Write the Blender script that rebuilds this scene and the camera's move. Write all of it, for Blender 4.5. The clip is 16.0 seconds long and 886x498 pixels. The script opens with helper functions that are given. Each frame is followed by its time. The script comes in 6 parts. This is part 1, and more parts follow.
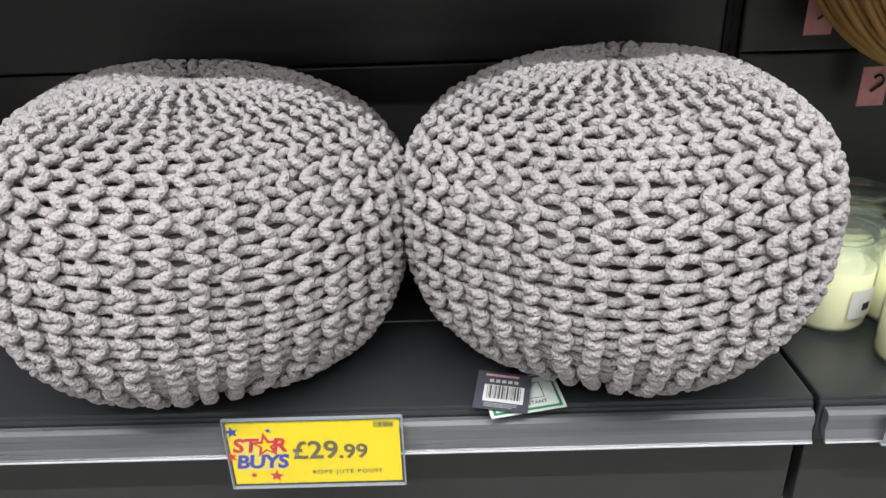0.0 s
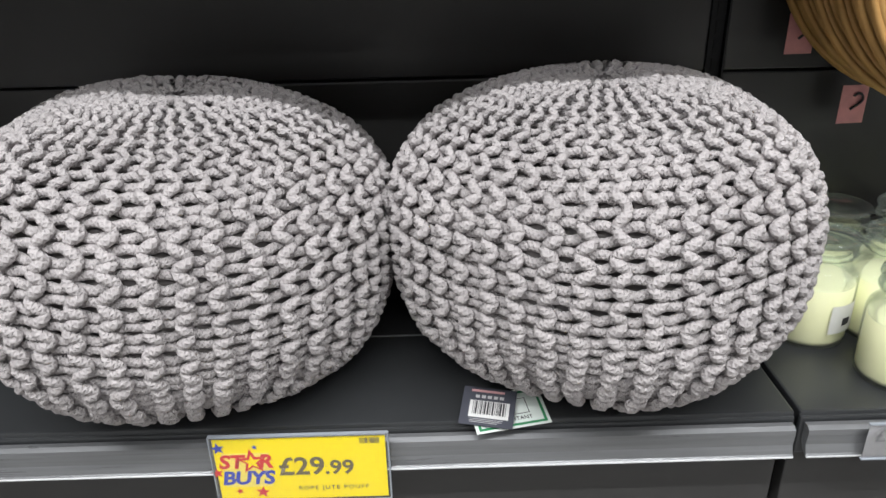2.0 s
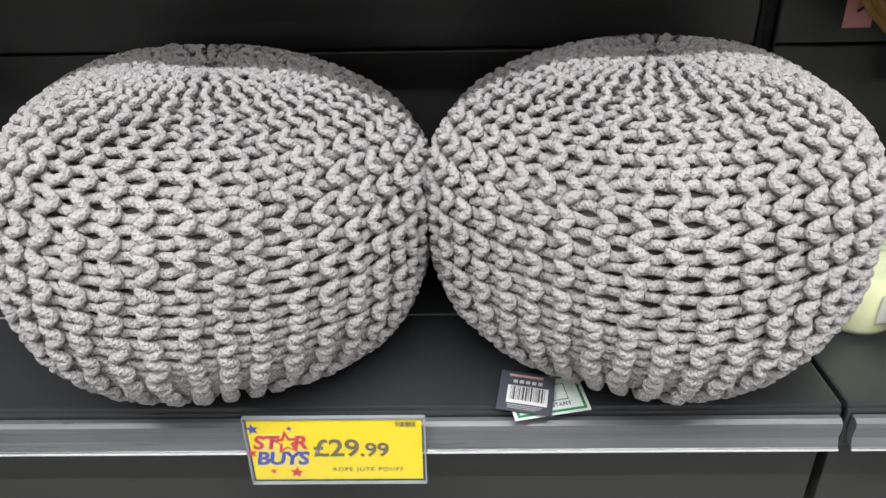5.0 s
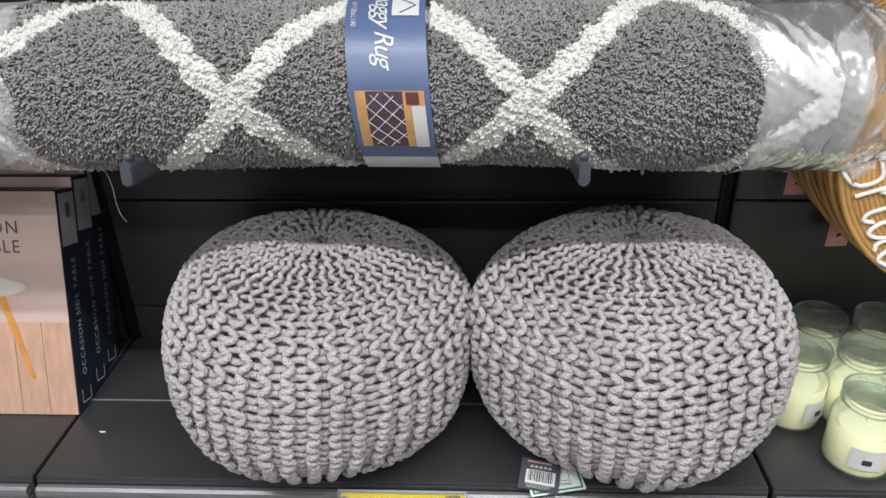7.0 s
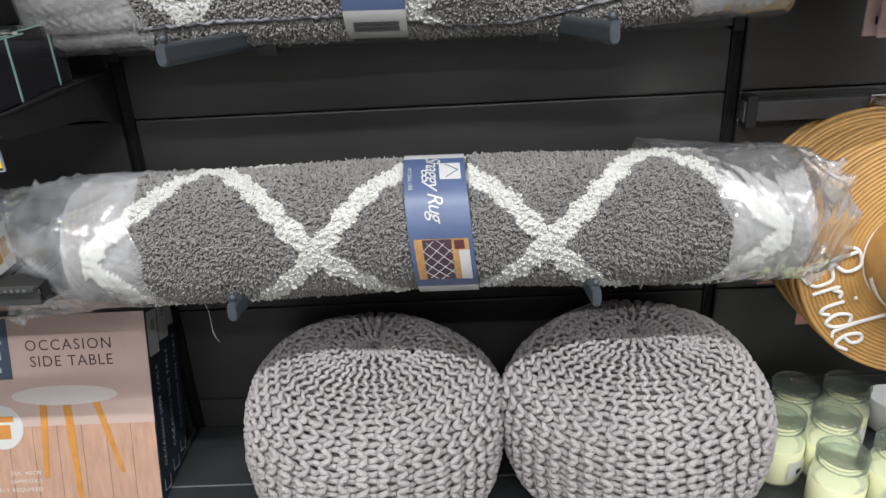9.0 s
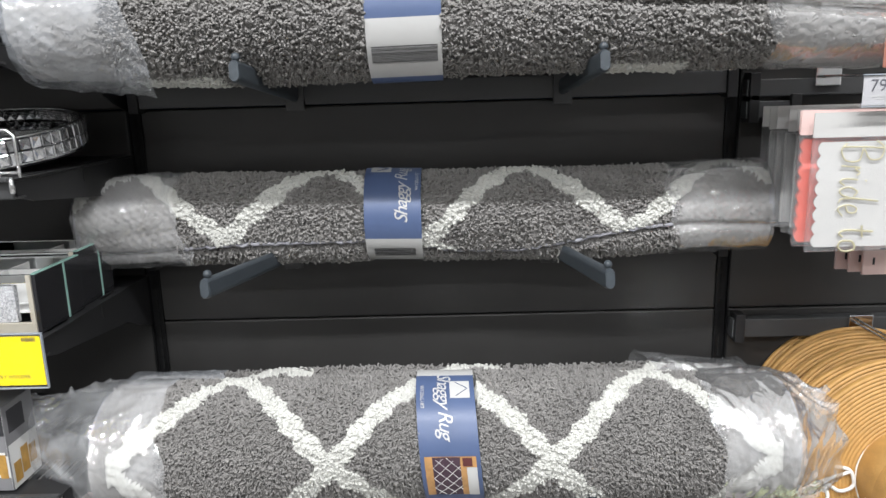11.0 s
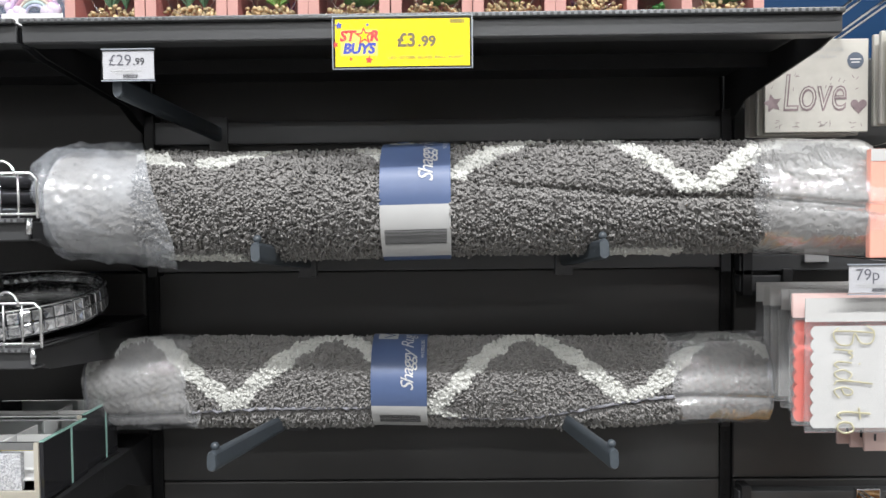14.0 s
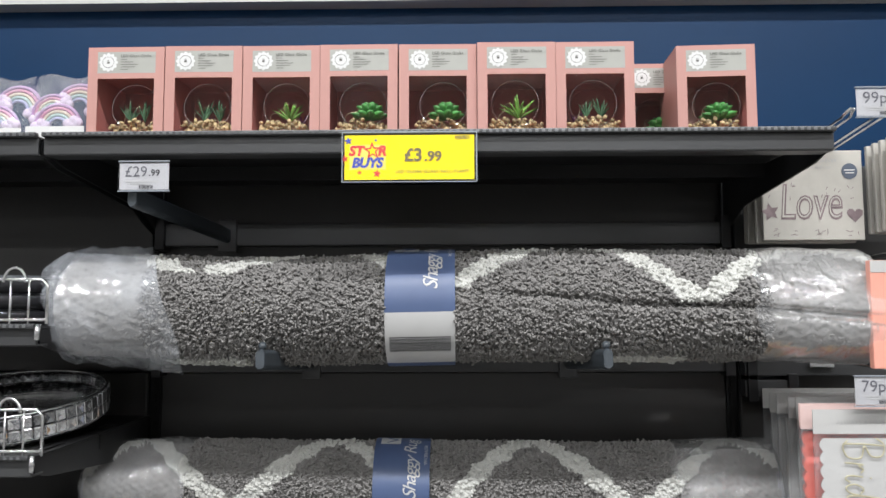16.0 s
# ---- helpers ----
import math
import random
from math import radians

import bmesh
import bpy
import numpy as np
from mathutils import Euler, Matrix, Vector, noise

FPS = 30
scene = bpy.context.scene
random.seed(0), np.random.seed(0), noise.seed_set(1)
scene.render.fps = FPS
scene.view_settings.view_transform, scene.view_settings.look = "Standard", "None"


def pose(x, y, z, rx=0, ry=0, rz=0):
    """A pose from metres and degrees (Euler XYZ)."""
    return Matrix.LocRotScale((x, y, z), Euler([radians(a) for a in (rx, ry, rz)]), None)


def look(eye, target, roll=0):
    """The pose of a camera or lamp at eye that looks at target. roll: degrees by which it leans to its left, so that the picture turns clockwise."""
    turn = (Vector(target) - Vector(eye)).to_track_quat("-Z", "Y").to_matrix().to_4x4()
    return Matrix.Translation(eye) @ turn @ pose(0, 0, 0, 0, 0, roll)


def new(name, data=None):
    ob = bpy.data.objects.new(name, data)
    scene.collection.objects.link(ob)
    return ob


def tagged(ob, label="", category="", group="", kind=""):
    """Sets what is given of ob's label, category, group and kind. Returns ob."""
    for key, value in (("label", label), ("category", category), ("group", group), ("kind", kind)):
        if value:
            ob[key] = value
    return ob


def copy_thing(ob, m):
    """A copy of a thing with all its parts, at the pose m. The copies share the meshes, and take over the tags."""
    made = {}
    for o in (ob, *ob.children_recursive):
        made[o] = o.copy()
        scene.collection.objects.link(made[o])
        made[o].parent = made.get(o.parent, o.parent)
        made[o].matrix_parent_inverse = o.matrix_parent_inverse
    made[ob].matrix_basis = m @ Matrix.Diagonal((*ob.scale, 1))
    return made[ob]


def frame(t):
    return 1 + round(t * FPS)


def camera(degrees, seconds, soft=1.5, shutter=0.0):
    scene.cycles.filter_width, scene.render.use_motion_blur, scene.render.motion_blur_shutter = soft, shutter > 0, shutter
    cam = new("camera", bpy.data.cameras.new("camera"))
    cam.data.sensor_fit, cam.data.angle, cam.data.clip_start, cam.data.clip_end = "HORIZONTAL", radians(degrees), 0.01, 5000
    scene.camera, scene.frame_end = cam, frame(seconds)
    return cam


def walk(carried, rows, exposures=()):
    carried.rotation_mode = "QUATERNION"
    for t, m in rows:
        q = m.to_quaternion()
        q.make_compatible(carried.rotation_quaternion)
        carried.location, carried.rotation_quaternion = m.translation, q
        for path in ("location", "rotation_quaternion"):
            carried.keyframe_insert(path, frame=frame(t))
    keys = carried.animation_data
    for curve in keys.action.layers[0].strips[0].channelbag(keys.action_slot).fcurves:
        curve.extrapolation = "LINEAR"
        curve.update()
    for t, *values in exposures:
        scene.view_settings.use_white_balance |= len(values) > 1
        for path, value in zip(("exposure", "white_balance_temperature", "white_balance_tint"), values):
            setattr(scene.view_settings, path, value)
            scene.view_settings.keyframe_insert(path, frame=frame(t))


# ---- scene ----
cam = camera(63.3, 16.0)
PATH = [
    (0, (0.162, -0.993, 0.655), (0.143, 0.817, -0.198), -1.9),
    (0.5, (0.16, -0.991, 0.656), (0.152, 0.82, -0.193), -1.7),
    (1, (0.158, -0.99, 0.659), (0.16, 0.821, -0.189), -1.5),
    (1.5, (0.169, -0.995, 0.662), (0.161, 0.825, -0.167), -1.9),
    (2, (0.165, -0.994, 0.668), (0.178, 0.822, -0.17), -1.4),
    (2.5, (0.166, -0.993, 0.672), (0.182, 0.819, -0.174), -1.3),
    (3, (0.161, -0.99, 0.665), (0.17, 0.822, -0.181), -1.3),
    (3.5, (0.16, -0.983, 0.658), (0.165, 0.822, -0.205), -1.5),
    (6, (0.127, -0.958, 0.749), (0.046, 0.795, -0.21), -0.4),
    (6.5, (0.15, -1.019, 0.881), (0.031, 0.732, -0.079), -0.7),
    (7, (0.115, -1.146, 0.977), (0.032, 0.621, 0.044), -1.1),
    (7.5, (0.057, -1.251, 1.045), (-0.007, 0.522, 0.121), -1.8),
    (8, (0.061, -1.274, 1.09), (0.009, 0.511, 0.19), -2.7),
    (8.5, (0.058, -1.277, 1.124), (0.013, 0.521, 0.249), -3.0),
    (9, (0.048, -1.294, 1.166), (0.001, 0.528, 0.344), -3.1),
    (9.5, (0.041, -1.308, 1.209), (-0.003, 0.552, 0.476), -2.6),
    (10, (0.038, -1.321, 1.242), (-0.004, 0.577, 0.612), -2.2),
    (12.5, (0.033, -1.361, 1.341), (0.011, 0.627, 1.131), -0.9),
    (13, (0.028, -1.366, 1.348), (0.004, 0.627, 1.181), -0.7),
    (13.5, (0.025, -1.368, 1.355), (0.0, 0.628, 1.233), -0.6),
    (14, (0.027, -1.371, 1.364), (0.002, 0.628, 1.291), -0.6),
    (14.5, (0.027, -1.37, 1.373), (0.003, 0.63, 1.357), -0.5),
    (15, (0.031, -1.369, 1.382), (0.006, 0.63, 1.427), -0.5),
    (15.5, (0.028, -1.377, 1.395), (0.001, 0.621, 1.496), -0.4),
    (16, (0.026, -1.383, 1.399), (-0.007, 0.61, 1.557), -0.2),
]
walk(cam, [(t, look(eye, target, roll)) for t, eye, target, roll in PATH],
     ((0, 0.18), (3.5, 0.18), (5.9, 0.22), (6.4, 0.12), (7.0, 0.0), (9.0, -0.05), (10.0, 0.05), (12.4, 0.32), (13.5, 0.26), (15.0, 0.05), (16.0, -0.1)))

# ---- light ----
world = bpy.data.worlds.new("store_air")
scene.world = world
world.use_nodes = True
world.node_tree.nodes["Background"].inputs[0].default_value = (0.8, 0.85, 0.9, 1)
world.node_tree.nodes["Background"].inputs[1].default_value = 0.02
scene.view_settings.exposure = 0.0
CEIL = 4.2


def strip_lamp(x, y, length, watts):
    data = bpy.data.lights.new("strip_lamp", "AREA")
    data.shape, data.size, data.size_y, data.energy = "RECTANGLE", length, 0.09, watts
    data.color = (0.975, 0.985, 1.0)
    ob = new("strip_lamp", data)
    ob.matrix_world = pose(x, y, CEIL - 0.085)
    return ob


for lx, ly, lw in ((0.0, -2.4, 290), (0.0, -4.8, 185), (0.0, -7.6, 150)):
    strip_lamp(lx, ly, 6.0, lw)


# ---- materials ----
def rgb(c):
    return (c[0], c[1], c[2], 1.0)


def mat(name, color, rough=0.5, metal=0.0, var=0.0, scale=20.0, bump=0.0, bscale=200.0, stretch=(1, 1, 1), spec=0.5, island=0.0, pick=0.0):
    """A principled material with colour variation at two scales and fine relief."""
    m = bpy.data.materials.new(name)
    m.use_nodes = True
    nt = m.node_tree
    b = nt.nodes["Principled BSDF"]
    b.inputs["Base Color"].default_value = rgb(color)
    b.inputs["Roughness"].default_value = rough
    b.inputs["Metallic"].default_value = metal
    b.inputs["Specular IOR Level"].default_value = spec
    tc = nt.nodes.new("ShaderNodeTexCoord")
    mp = nt.nodes.new("ShaderNodeMapping")
    mp.inputs["Scale"].default_value = stretch
    nt.links.new(tc.outputs["Object"], mp.inputs["Vector"])
    if var or island or pick:
        n1 = nt.nodes.new("ShaderNodeTexNoise")
        n1.inputs["Scale"].default_value = scale
        n1.inputs["Detail"].default_value = 6
        n1.inputs["Roughness"].default_value = 0.65
        nt.links.new(mp.outputs[0], n1.inputs["Vector"])
        rng = nt.nodes.new("ShaderNodeMapRange")
        rng.inputs[1].default_value, rng.inputs[2].default_value = 0.3, 0.7
        rng.inputs[3].default_value, rng.inputs[4].default_value = 1 - var, 1 + var
        nt.links.new(n1.outputs[0], rng.inputs[0])
        val = rng.outputs[0]
        for amount, source in ((island, "g"), (pick, "o")):
            if amount:
                nd = nt.nodes.new("ShaderNodeNewGeometry" if source == "g" else "ShaderNodeObjectInfo")
                r2 = nt.nodes.new("ShaderNodeMapRange")
                r2.inputs[3].default_value, r2.inputs[4].default_value = 1 - amount, 1 + amount
                nt.links.new(nd.outputs["Random Per Island" if source == "g" else "Random"], r2.inputs[0])
                mu = nt.nodes.new("ShaderNodeMath")
                mu.operation = "MULTIPLY"
                nt.links.new(val, mu.inputs[0])
                nt.links.new(r2.outputs[0], mu.inputs[1])
                val = mu.outputs[0]
        vm = nt.nodes.new("ShaderNodeVectorMath")
        vm.operation = "SCALE"
        vm.inputs[0].default_value = color[:3]
        nt.links.new(val, vm.inputs["Scale"])
        nt.links.new(vm.outputs[0], b.inputs["Base Color"])
        r3 = nt.nodes.new("ShaderNodeMapRange")
        r3.inputs[3].default_value, r3.inputs[4].default_value = max(0.03, rough - 0.12 * min(1, var * 5)), min(1, rough + 0.12 * min(1, var * 5))
        nt.links.new(n1.outputs[0], r3.inputs[0])
        nt.links.new(r3.outputs[0], b.inputs["Roughness"])
    if bump:
        n2 = nt.nodes.new("ShaderNodeTexNoise")
        n2.inputs["Scale"].default_value = bscale
        n2.inputs["Detail"].default_value = 3
        nt.links.new(mp.outputs[0], n2.inputs["Vector"])
        bp = nt.nodes.new("ShaderNodeBump")
        bp.inputs["Strength"].default_value = bump
        bp.inputs["Distance"].default_value = 0.002
        nt.links.new(n2.outputs[0], bp.inputs["Height"])
        nt.links.new(bp.outputs[0], b.inputs["Normal"])
    return m


def clear(name, tint=(1, 1, 1), haze=0.08, gloss=0.06, rough=0.05, bump=0.0, bscale=60.0, hazecol=(0.9, 0.92, 0.95), stretch=(1, 1, 1), edge=0.7):
    """A thin clear sheet: see-through, a little milky, glossy at grazing angles."""
    m = bpy.data.materials.new(name)
    m.use_nodes = True
    nt = m.node_tree
    nt.nodes.remove(nt.nodes["Principled BSDF"])
    out = nt.nodes["Material Output"]
    tr = nt.nodes.new("ShaderNodeBsdfTransparent")
    tr.inputs[0].default_value = rgb(tint)
    df = nt.nodes.new("ShaderNodeBsdfDiffuse")
    df.inputs[0].default_value = rgb(hazecol)
    gl = nt.nodes.new("ShaderNodeBsdfGlossy")
    gl.inputs["Roughness"].default_value = rough
    m1, m2 = nt.nodes.new("ShaderNodeMixShader"), nt.nodes.new("ShaderNodeMixShader")
    m1.inputs[0].default_value = haze
    nt.links.new(tr.outputs[0], m1.inputs[1])
    nt.links.new(df.outputs[0], m1.inputs[2])
    lw = nt.nodes.new("ShaderNodeLayerWeight")
    lw.inputs[0].default_value = 0.25
    ma = nt.nodes.new("ShaderNodeMath")
    ma.operation = "MULTIPLY_ADD"
    ma.inputs[1].default_value, ma.inputs[2].default_value = edge, gloss
    ma.use_clamp = True
    nt.links.new(lw.outputs["Fresnel"], ma.inputs[0])
    nt.links.new(ma.outputs[0], m2.inputs[0])
    nt.links.new(m1.outputs[0], m2.inputs[1])
    nt.links.new(gl.outputs[0], m2.inputs[2])
    nt.links.new(m2.outputs[0], out.inputs[0])
    if bump:
        tc = nt.nodes.new("ShaderNodeTexCoord")
        mp = nt.nodes.new("ShaderNodeMapping")
        mp.inputs["Scale"].default_value = stretch
        n2 = nt.nodes.new("ShaderNodeTexNoise")
        n2.inputs["Scale"].default_value = bscale
        n2.inputs["Detail"].default_value = 4
        n2.inputs["Distortion"].default_value = 1.5
        bp = nt.nodes.new("ShaderNodeBump")
        bp.inputs["Strength"].default_value = bump
        bp.inputs["Distance"].default_value = 0.02
        nt.links.new(tc.outputs["Object"], mp.inputs[0])
        nt.links.new(mp.outputs[0], n2.inputs["Vector"])
        nt.links.new(n2.outputs[0], bp.inputs["Height"])
        nt.links.new(bp.outputs[0], gl.inputs["Normal"])
        nt.links.new(bp.outputs[0], lw.inputs["Normal"])
        n3 = nt.nodes.new("ShaderNodeTexNoise")
        n3.inputs["Scale"].default_value = bscale * 0.5
        n3.inputs["Detail"].default_value = 5
        n3.inputs["Distortion"].default_value = 1.2
        nt.links.new(mp.outputs[0], n3.inputs["Vector"])
        hz = nt.nodes.new("ShaderNodeMapRange")
        hz.inputs[1].default_value, hz.inputs[2].default_value = 0.42, 0.72
        hz.inputs[3].default_value, hz.inputs[4].default_value = haze * 0.75, min(1.0, haze * 1.6)
        nt.links.new(n3.outputs[0], hz.inputs[0])
        nt.links.new(hz.outputs[0], m1.inputs[0])
    return m


def glow(name, color, strength):
    m = bpy.data.materials.new(name)
    m.use_nodes = True
    b = m.node_tree.nodes["Principled BSDF"]
    b.inputs["Base Color"].default_value = rgb(color)
    b.inputs["Emission Color"].default_value = rgb(color)
    b.inputs["Emission Strength"].default_value = strength
    return m


def rope_mat(name, color):
    """Braided cotton rope: the braid follows the strand by its UV."""
    m = mat(name, color, 0.92, 0, 0.10, 9.0, spec=0.1)
    nt = m.node_tree
    b = nt.nodes["Principled BSDF"]
    uv = nt.nodes.new("ShaderNodeUVMap")
    sep = nt.nodes.new("ShaderNodeSeparateXYZ")
    nt.links.new(uv.outputs[0], sep.inputs[0])
    heights = []
    for sign in (1.0, -1.0):
        a = nt.nodes.new("ShaderNodeMath")
        a.operation = "MULTIPLY"
        a.inputs[1].default_value = sign
        nt.links.new(sep.outputs[1], a.inputs[0])
        c = nt.nodes.new("ShaderNodeMath")
        c.operation = "ADD"
        nt.links.new(sep.outputs[0], c.inputs[0])
        nt.links.new(a.outputs[0], c.inputs[1])
        d = nt.nodes.new("ShaderNodeMath")
        d.operation = "MULTIPLY"
        d.inputs[1].default_value = 6.2832
        nt.links.new(c.outputs[0], d.inputs[0])
        e = nt.nodes.new("ShaderNodeMath")
        e.operation = "SINE"
        nt.links.new(d.outputs[0], e.inputs[0])
        heights.append(e)
    mx = nt.nodes.new("ShaderNodeMath")
    mx.operation = "MAXIMUM"
    nt.links.new(heights[0].outputs[0], mx.inputs[0])
    nt.links.new(heights[1].outputs[0], mx.inputs[1])
    bp = nt.nodes.new("ShaderNodeBump")
    bp.inputs["Strength"].default_value = 0.75
    bp.inputs["Distance"].default_value = 0.0009
    nt.links.new(mx.outputs[0], bp.inputs["Height"])
    tc = nt.nodes.new("ShaderNodeTexCoord")
    n2 = nt.nodes.new("ShaderNodeTexNoise")
    n2.inputs["Scale"].default_value = 850
    nt.links.new(tc.outputs["Object"], n2.inputs["Vector"])
    b2 = nt.nodes.new("ShaderNodeBump")
    b2.inputs["Strength"].default_value = 1.0
    b2.inputs["Distance"].default_value = 0.0010
    nt.links.new(n2.outputs[0], b2.inputs["Height"])
    nt.links.new(bp.outputs[0], b2.inputs["Normal"])
    nt.links.new(b2.outputs[0], b.inputs["Normal"])
    return m


M_PANEL = mat("charcoal_steel", (0.034, 0.0332, 0.0325), 0.36, 0, 0.12, 5, 0.03, 500, (1, 1, 0.6), spec=0.5)
M_DECK = mat("dark_deck_steel", (0.034, 0.036, 0.038), 0.34, 0, 0.14, 7, 0.03, 600)
M_BLACK = mat("black_steel", (0.018, 0.018, 0.019), 0.42, 0, 0.1, 30, spec=0.35)
M_POST = mat("upright_black", (0.007, 0.007, 0.0075), 0.5, 0, 0.1, 30, spec=0.25)
M_SLOT = mat("slot_black", (0.003, 0.003, 0.003), 0.9)
M_RAIL = mat("rail_steel", (0.060, 0.061, 0.063), 0.33, 0.2, 0.12, 12, 0.02, 600, (0.3, 1, 1))
M_PRONG = mat("slate_prong", (0.048, 0.058, 0.068), 0.42, 0, 0.12, 40, 0.05, 500)
M_STRIP = mat("ticket_strip", (0.20, 0.205, 0.212), 0.3, 0.45, 0.22, 9, 0.03, 80, (0.25, 1, 9))
# pale grey that paints the highlight along the deck's fold
M_FOLD = mat("fold_highlight", (0.22, 0.23, 0.24), 0.4, 0.2, 0.2, 40)
M_STRIPEDGE = mat("strip_edge", (0.72, 0.73, 0.74), 0.25, 0.2, 0.1, 40)
M_WALL = mat("blue_wall", (0.003, 0.030, 0.088), 0.42, 0, 0.06, 3, 0.06, 250, spec=0.2)
M_WHITEWALL = mat("white_wall", (0.52, 0.52, 0.51), 0.7, 0, 0.04, 3, 0.05, 200)
M_CEIL = mat("ceiling_tile", (0.58, 0.58, 0.57), 0.9, 0, 0.04, 4, 0.2, 300)
M_FLOOR = mat("vinyl_floor", (0.20, 0.195, 0.185), 0.3, 0, 0.1, 6, 0.03, 200)
# pale surface of the added bounce block across the aisle
M_AISLE = mat("bounce_pale", (0.52, 0.51, 0.50), 0.7, 0, 0.3, 2)
M_ROPE = rope_mat("mauve_grey_rope", (0.480, 0.450, 0.451))
# dimmed rope colour: the shade in the knit's gaps is put into it
M_ROPEDIM = mat("shaded_core", (0.20, 0.185, 0.18), 0.95, 0, 0.1, 20)
M_GREYPILE = mat("grey_pile", (0.272, 0.264, 0.256), 0.95, 0, 0.14, 14, 0.5, 900, island=0.08, spec=0.0)
M_WHITEPILE = mat("ivory_pile", (0.60, 0.60, 0.57), 0.95, 0, 0.06, 30, 0.5, 900, island=0.04, spec=0.0)
M_BACKING = mat("rug_backing", (0.30, 0.30, 0.33), 0.9, 0, 0.1, 60, 0.3, 900)
M_FILM = clear("shrink_film", haze=0.19, gloss=0.15, rough=0.08, bump=0.10, bscale=26, stretch=(1.6, 1, 1), edge=0.55)
M_TIGHT = clear("tight_film", haze=0.13, gloss=0.11, rough=0.08, bump=0.14, bscale=30, stretch=(2.6, 0.8, 0.8), edge=0.5)
M_MILKY = clear("milky_film", haze=0.22, gloss=0.08, rough=0.09, hazecol=(0.80, 0.84, 0.90), bump=0.08, bscale=14, edge=0.5)
M_GLOBE = clear("globe_glass", tint=(0.98, 0.99, 0.98), haze=0.0, gloss=0.004, rough=0.02, edge=0.35)
M_WINDOW = clear("window_film", haze=0.004, gloss=0.006, rough=0.05, edge=0.25)
M_CLEAR = clear("clear_plastic", haze=0.008, gloss=0.012, rough=0.08)
M_GLASS = clear("clear_glass", tint=(0.95, 0.98, 0.96), haze=0.045, gloss=0.04, rough=0.03, edge=0.45, hazecol=(0.85, 0.88, 0.82))
M_CHROME = mat("chrome", (0.78, 0.79, 0.8), 0.14, 1.0)
M_YELLOW = mat("yellow_card", (0.92, 0.74, 0.0), 0.6, 0, 0.03, 10, spec=0.2)
M_WHITE = mat("white_card", (0.66, 0.66, 0.65), 0.5, 0, 0.03, 20)
M_TAG = mat("tag_card", (0.44, 0.44, 0.46), 0.5, 0, 0.03, 20)
M_PRINT = mat("grey_print", (0.14, 0.11, 0.055), 0.6)
M_INK = mat("dark_ink", (0.03, 0.03, 0.035), 0.6)
M_RED = mat("red_print", (0.62, 0.03, 0.03), 0.5)
M_BLUEP = mat("blue_print", (0.035, 0.06, 0.42), 0.5)
M_NAVY = mat("navy_label", (0.075, 0.110, 0.215), 0.36, 0, 0.06, 15)
M_LABELW = mat("label_white", (0.52, 0.52, 0.515), 0.35, 0, 0.03, 15)


# ---- building helpers ----
def thing(name, label, category, group="", kind=""):
    return tagged(new(name), label, category, group, kind)


def part(name, bm, material, parent, label="", smooth=False):
    me = bpy.data.meshes.new(name)
    bm.to_mesh(me)
    bm.free()
    me.materials.append(material)
    if smooth:
        me.shade_smooth()
    ob = new(name, me)
    ob.parent = parent
    if label:
        ob["label"] = label
    if material.name in SHEER:
        ob.visible_shadow = False
    return ob


SHEER = ("milky_film", "tight_film", "globe_glass", "window_film", "shrink_film", "clear_plastic", "clear_glass", "bag_film", "pack_film", "rim_glass")


def mesh_part(name, verts, faces, mats, parent, label="", smooth=True, index=None, uvs=None):
    me = bpy.data.meshes.new(name)
    v, f = np.asarray(verts, dtype=np.float32), np.asarray(faces, dtype=np.int32)
    n, k = f.shape
    me.vertices.add(len(v))
    me.vertices.foreach_set("co", v.ravel())
    me.loops.add(n * k)
    me.loops.foreach_set("vertex_index", f.ravel())
    me.polygons.add(n)
    me.polygons.foreach_set("loop_start", np.arange(0, n * k, k, dtype=np.int32))
    for m in mats:
        me.materials.append(m)
    if index is not None:
        me.polygons.foreach_set("material_index", np.asarray(index, dtype=np.int32))
    me.update(calc_edges=True)
    if uvs is not None:
        layer = me.uv_layers.new(name="UVMap")
        layer.data.foreach_set("uv", np.asarray(uvs, dtype=np.float32)[f.ravel()].ravel())
    me.validate()
    if smooth:
        me.shade_smooth()
    ob = new(name, me)
    ob.parent = parent
    if label:
        ob["label"] = label
    if mats[0].name in SHEER:
        ob.visible_shadow = False
    return ob


def add_box(bm, c, s, m=None, bevel=0.0):
    """A box of size s about c, in the frame m, with bevelled edges."""
    r = bmesh.ops.create_cube(bm, size=1.0)
    vs = r["verts"]
    for v in vs:
        v.co = Vector((c[0] + v.co.x * s[0], c[1] + v.co.y * s[1], c[2] + v.co.z * s[2]))
    if bevel:
        es = {e for v in vs for e in v.link_edges}
        made = bmesh.ops.bevel(bm, geom=list(es), offset=bevel, segments=2, profile=0.6, affect="EDGES")
        vs = list({v for f in made["faces"] for v in f.verts} | {v for v in vs if v.is_valid})
    if m is not None:
        for v in vs:
            v.co = m @ v.co
    return vs


def box_part(name, c, s, material, parent, bevel=0.0015, m=None, label=""):
    bm = bmesh.new()
    add_box(bm, c, s, m, bevel)
    return part(name, bm, material, parent, label)


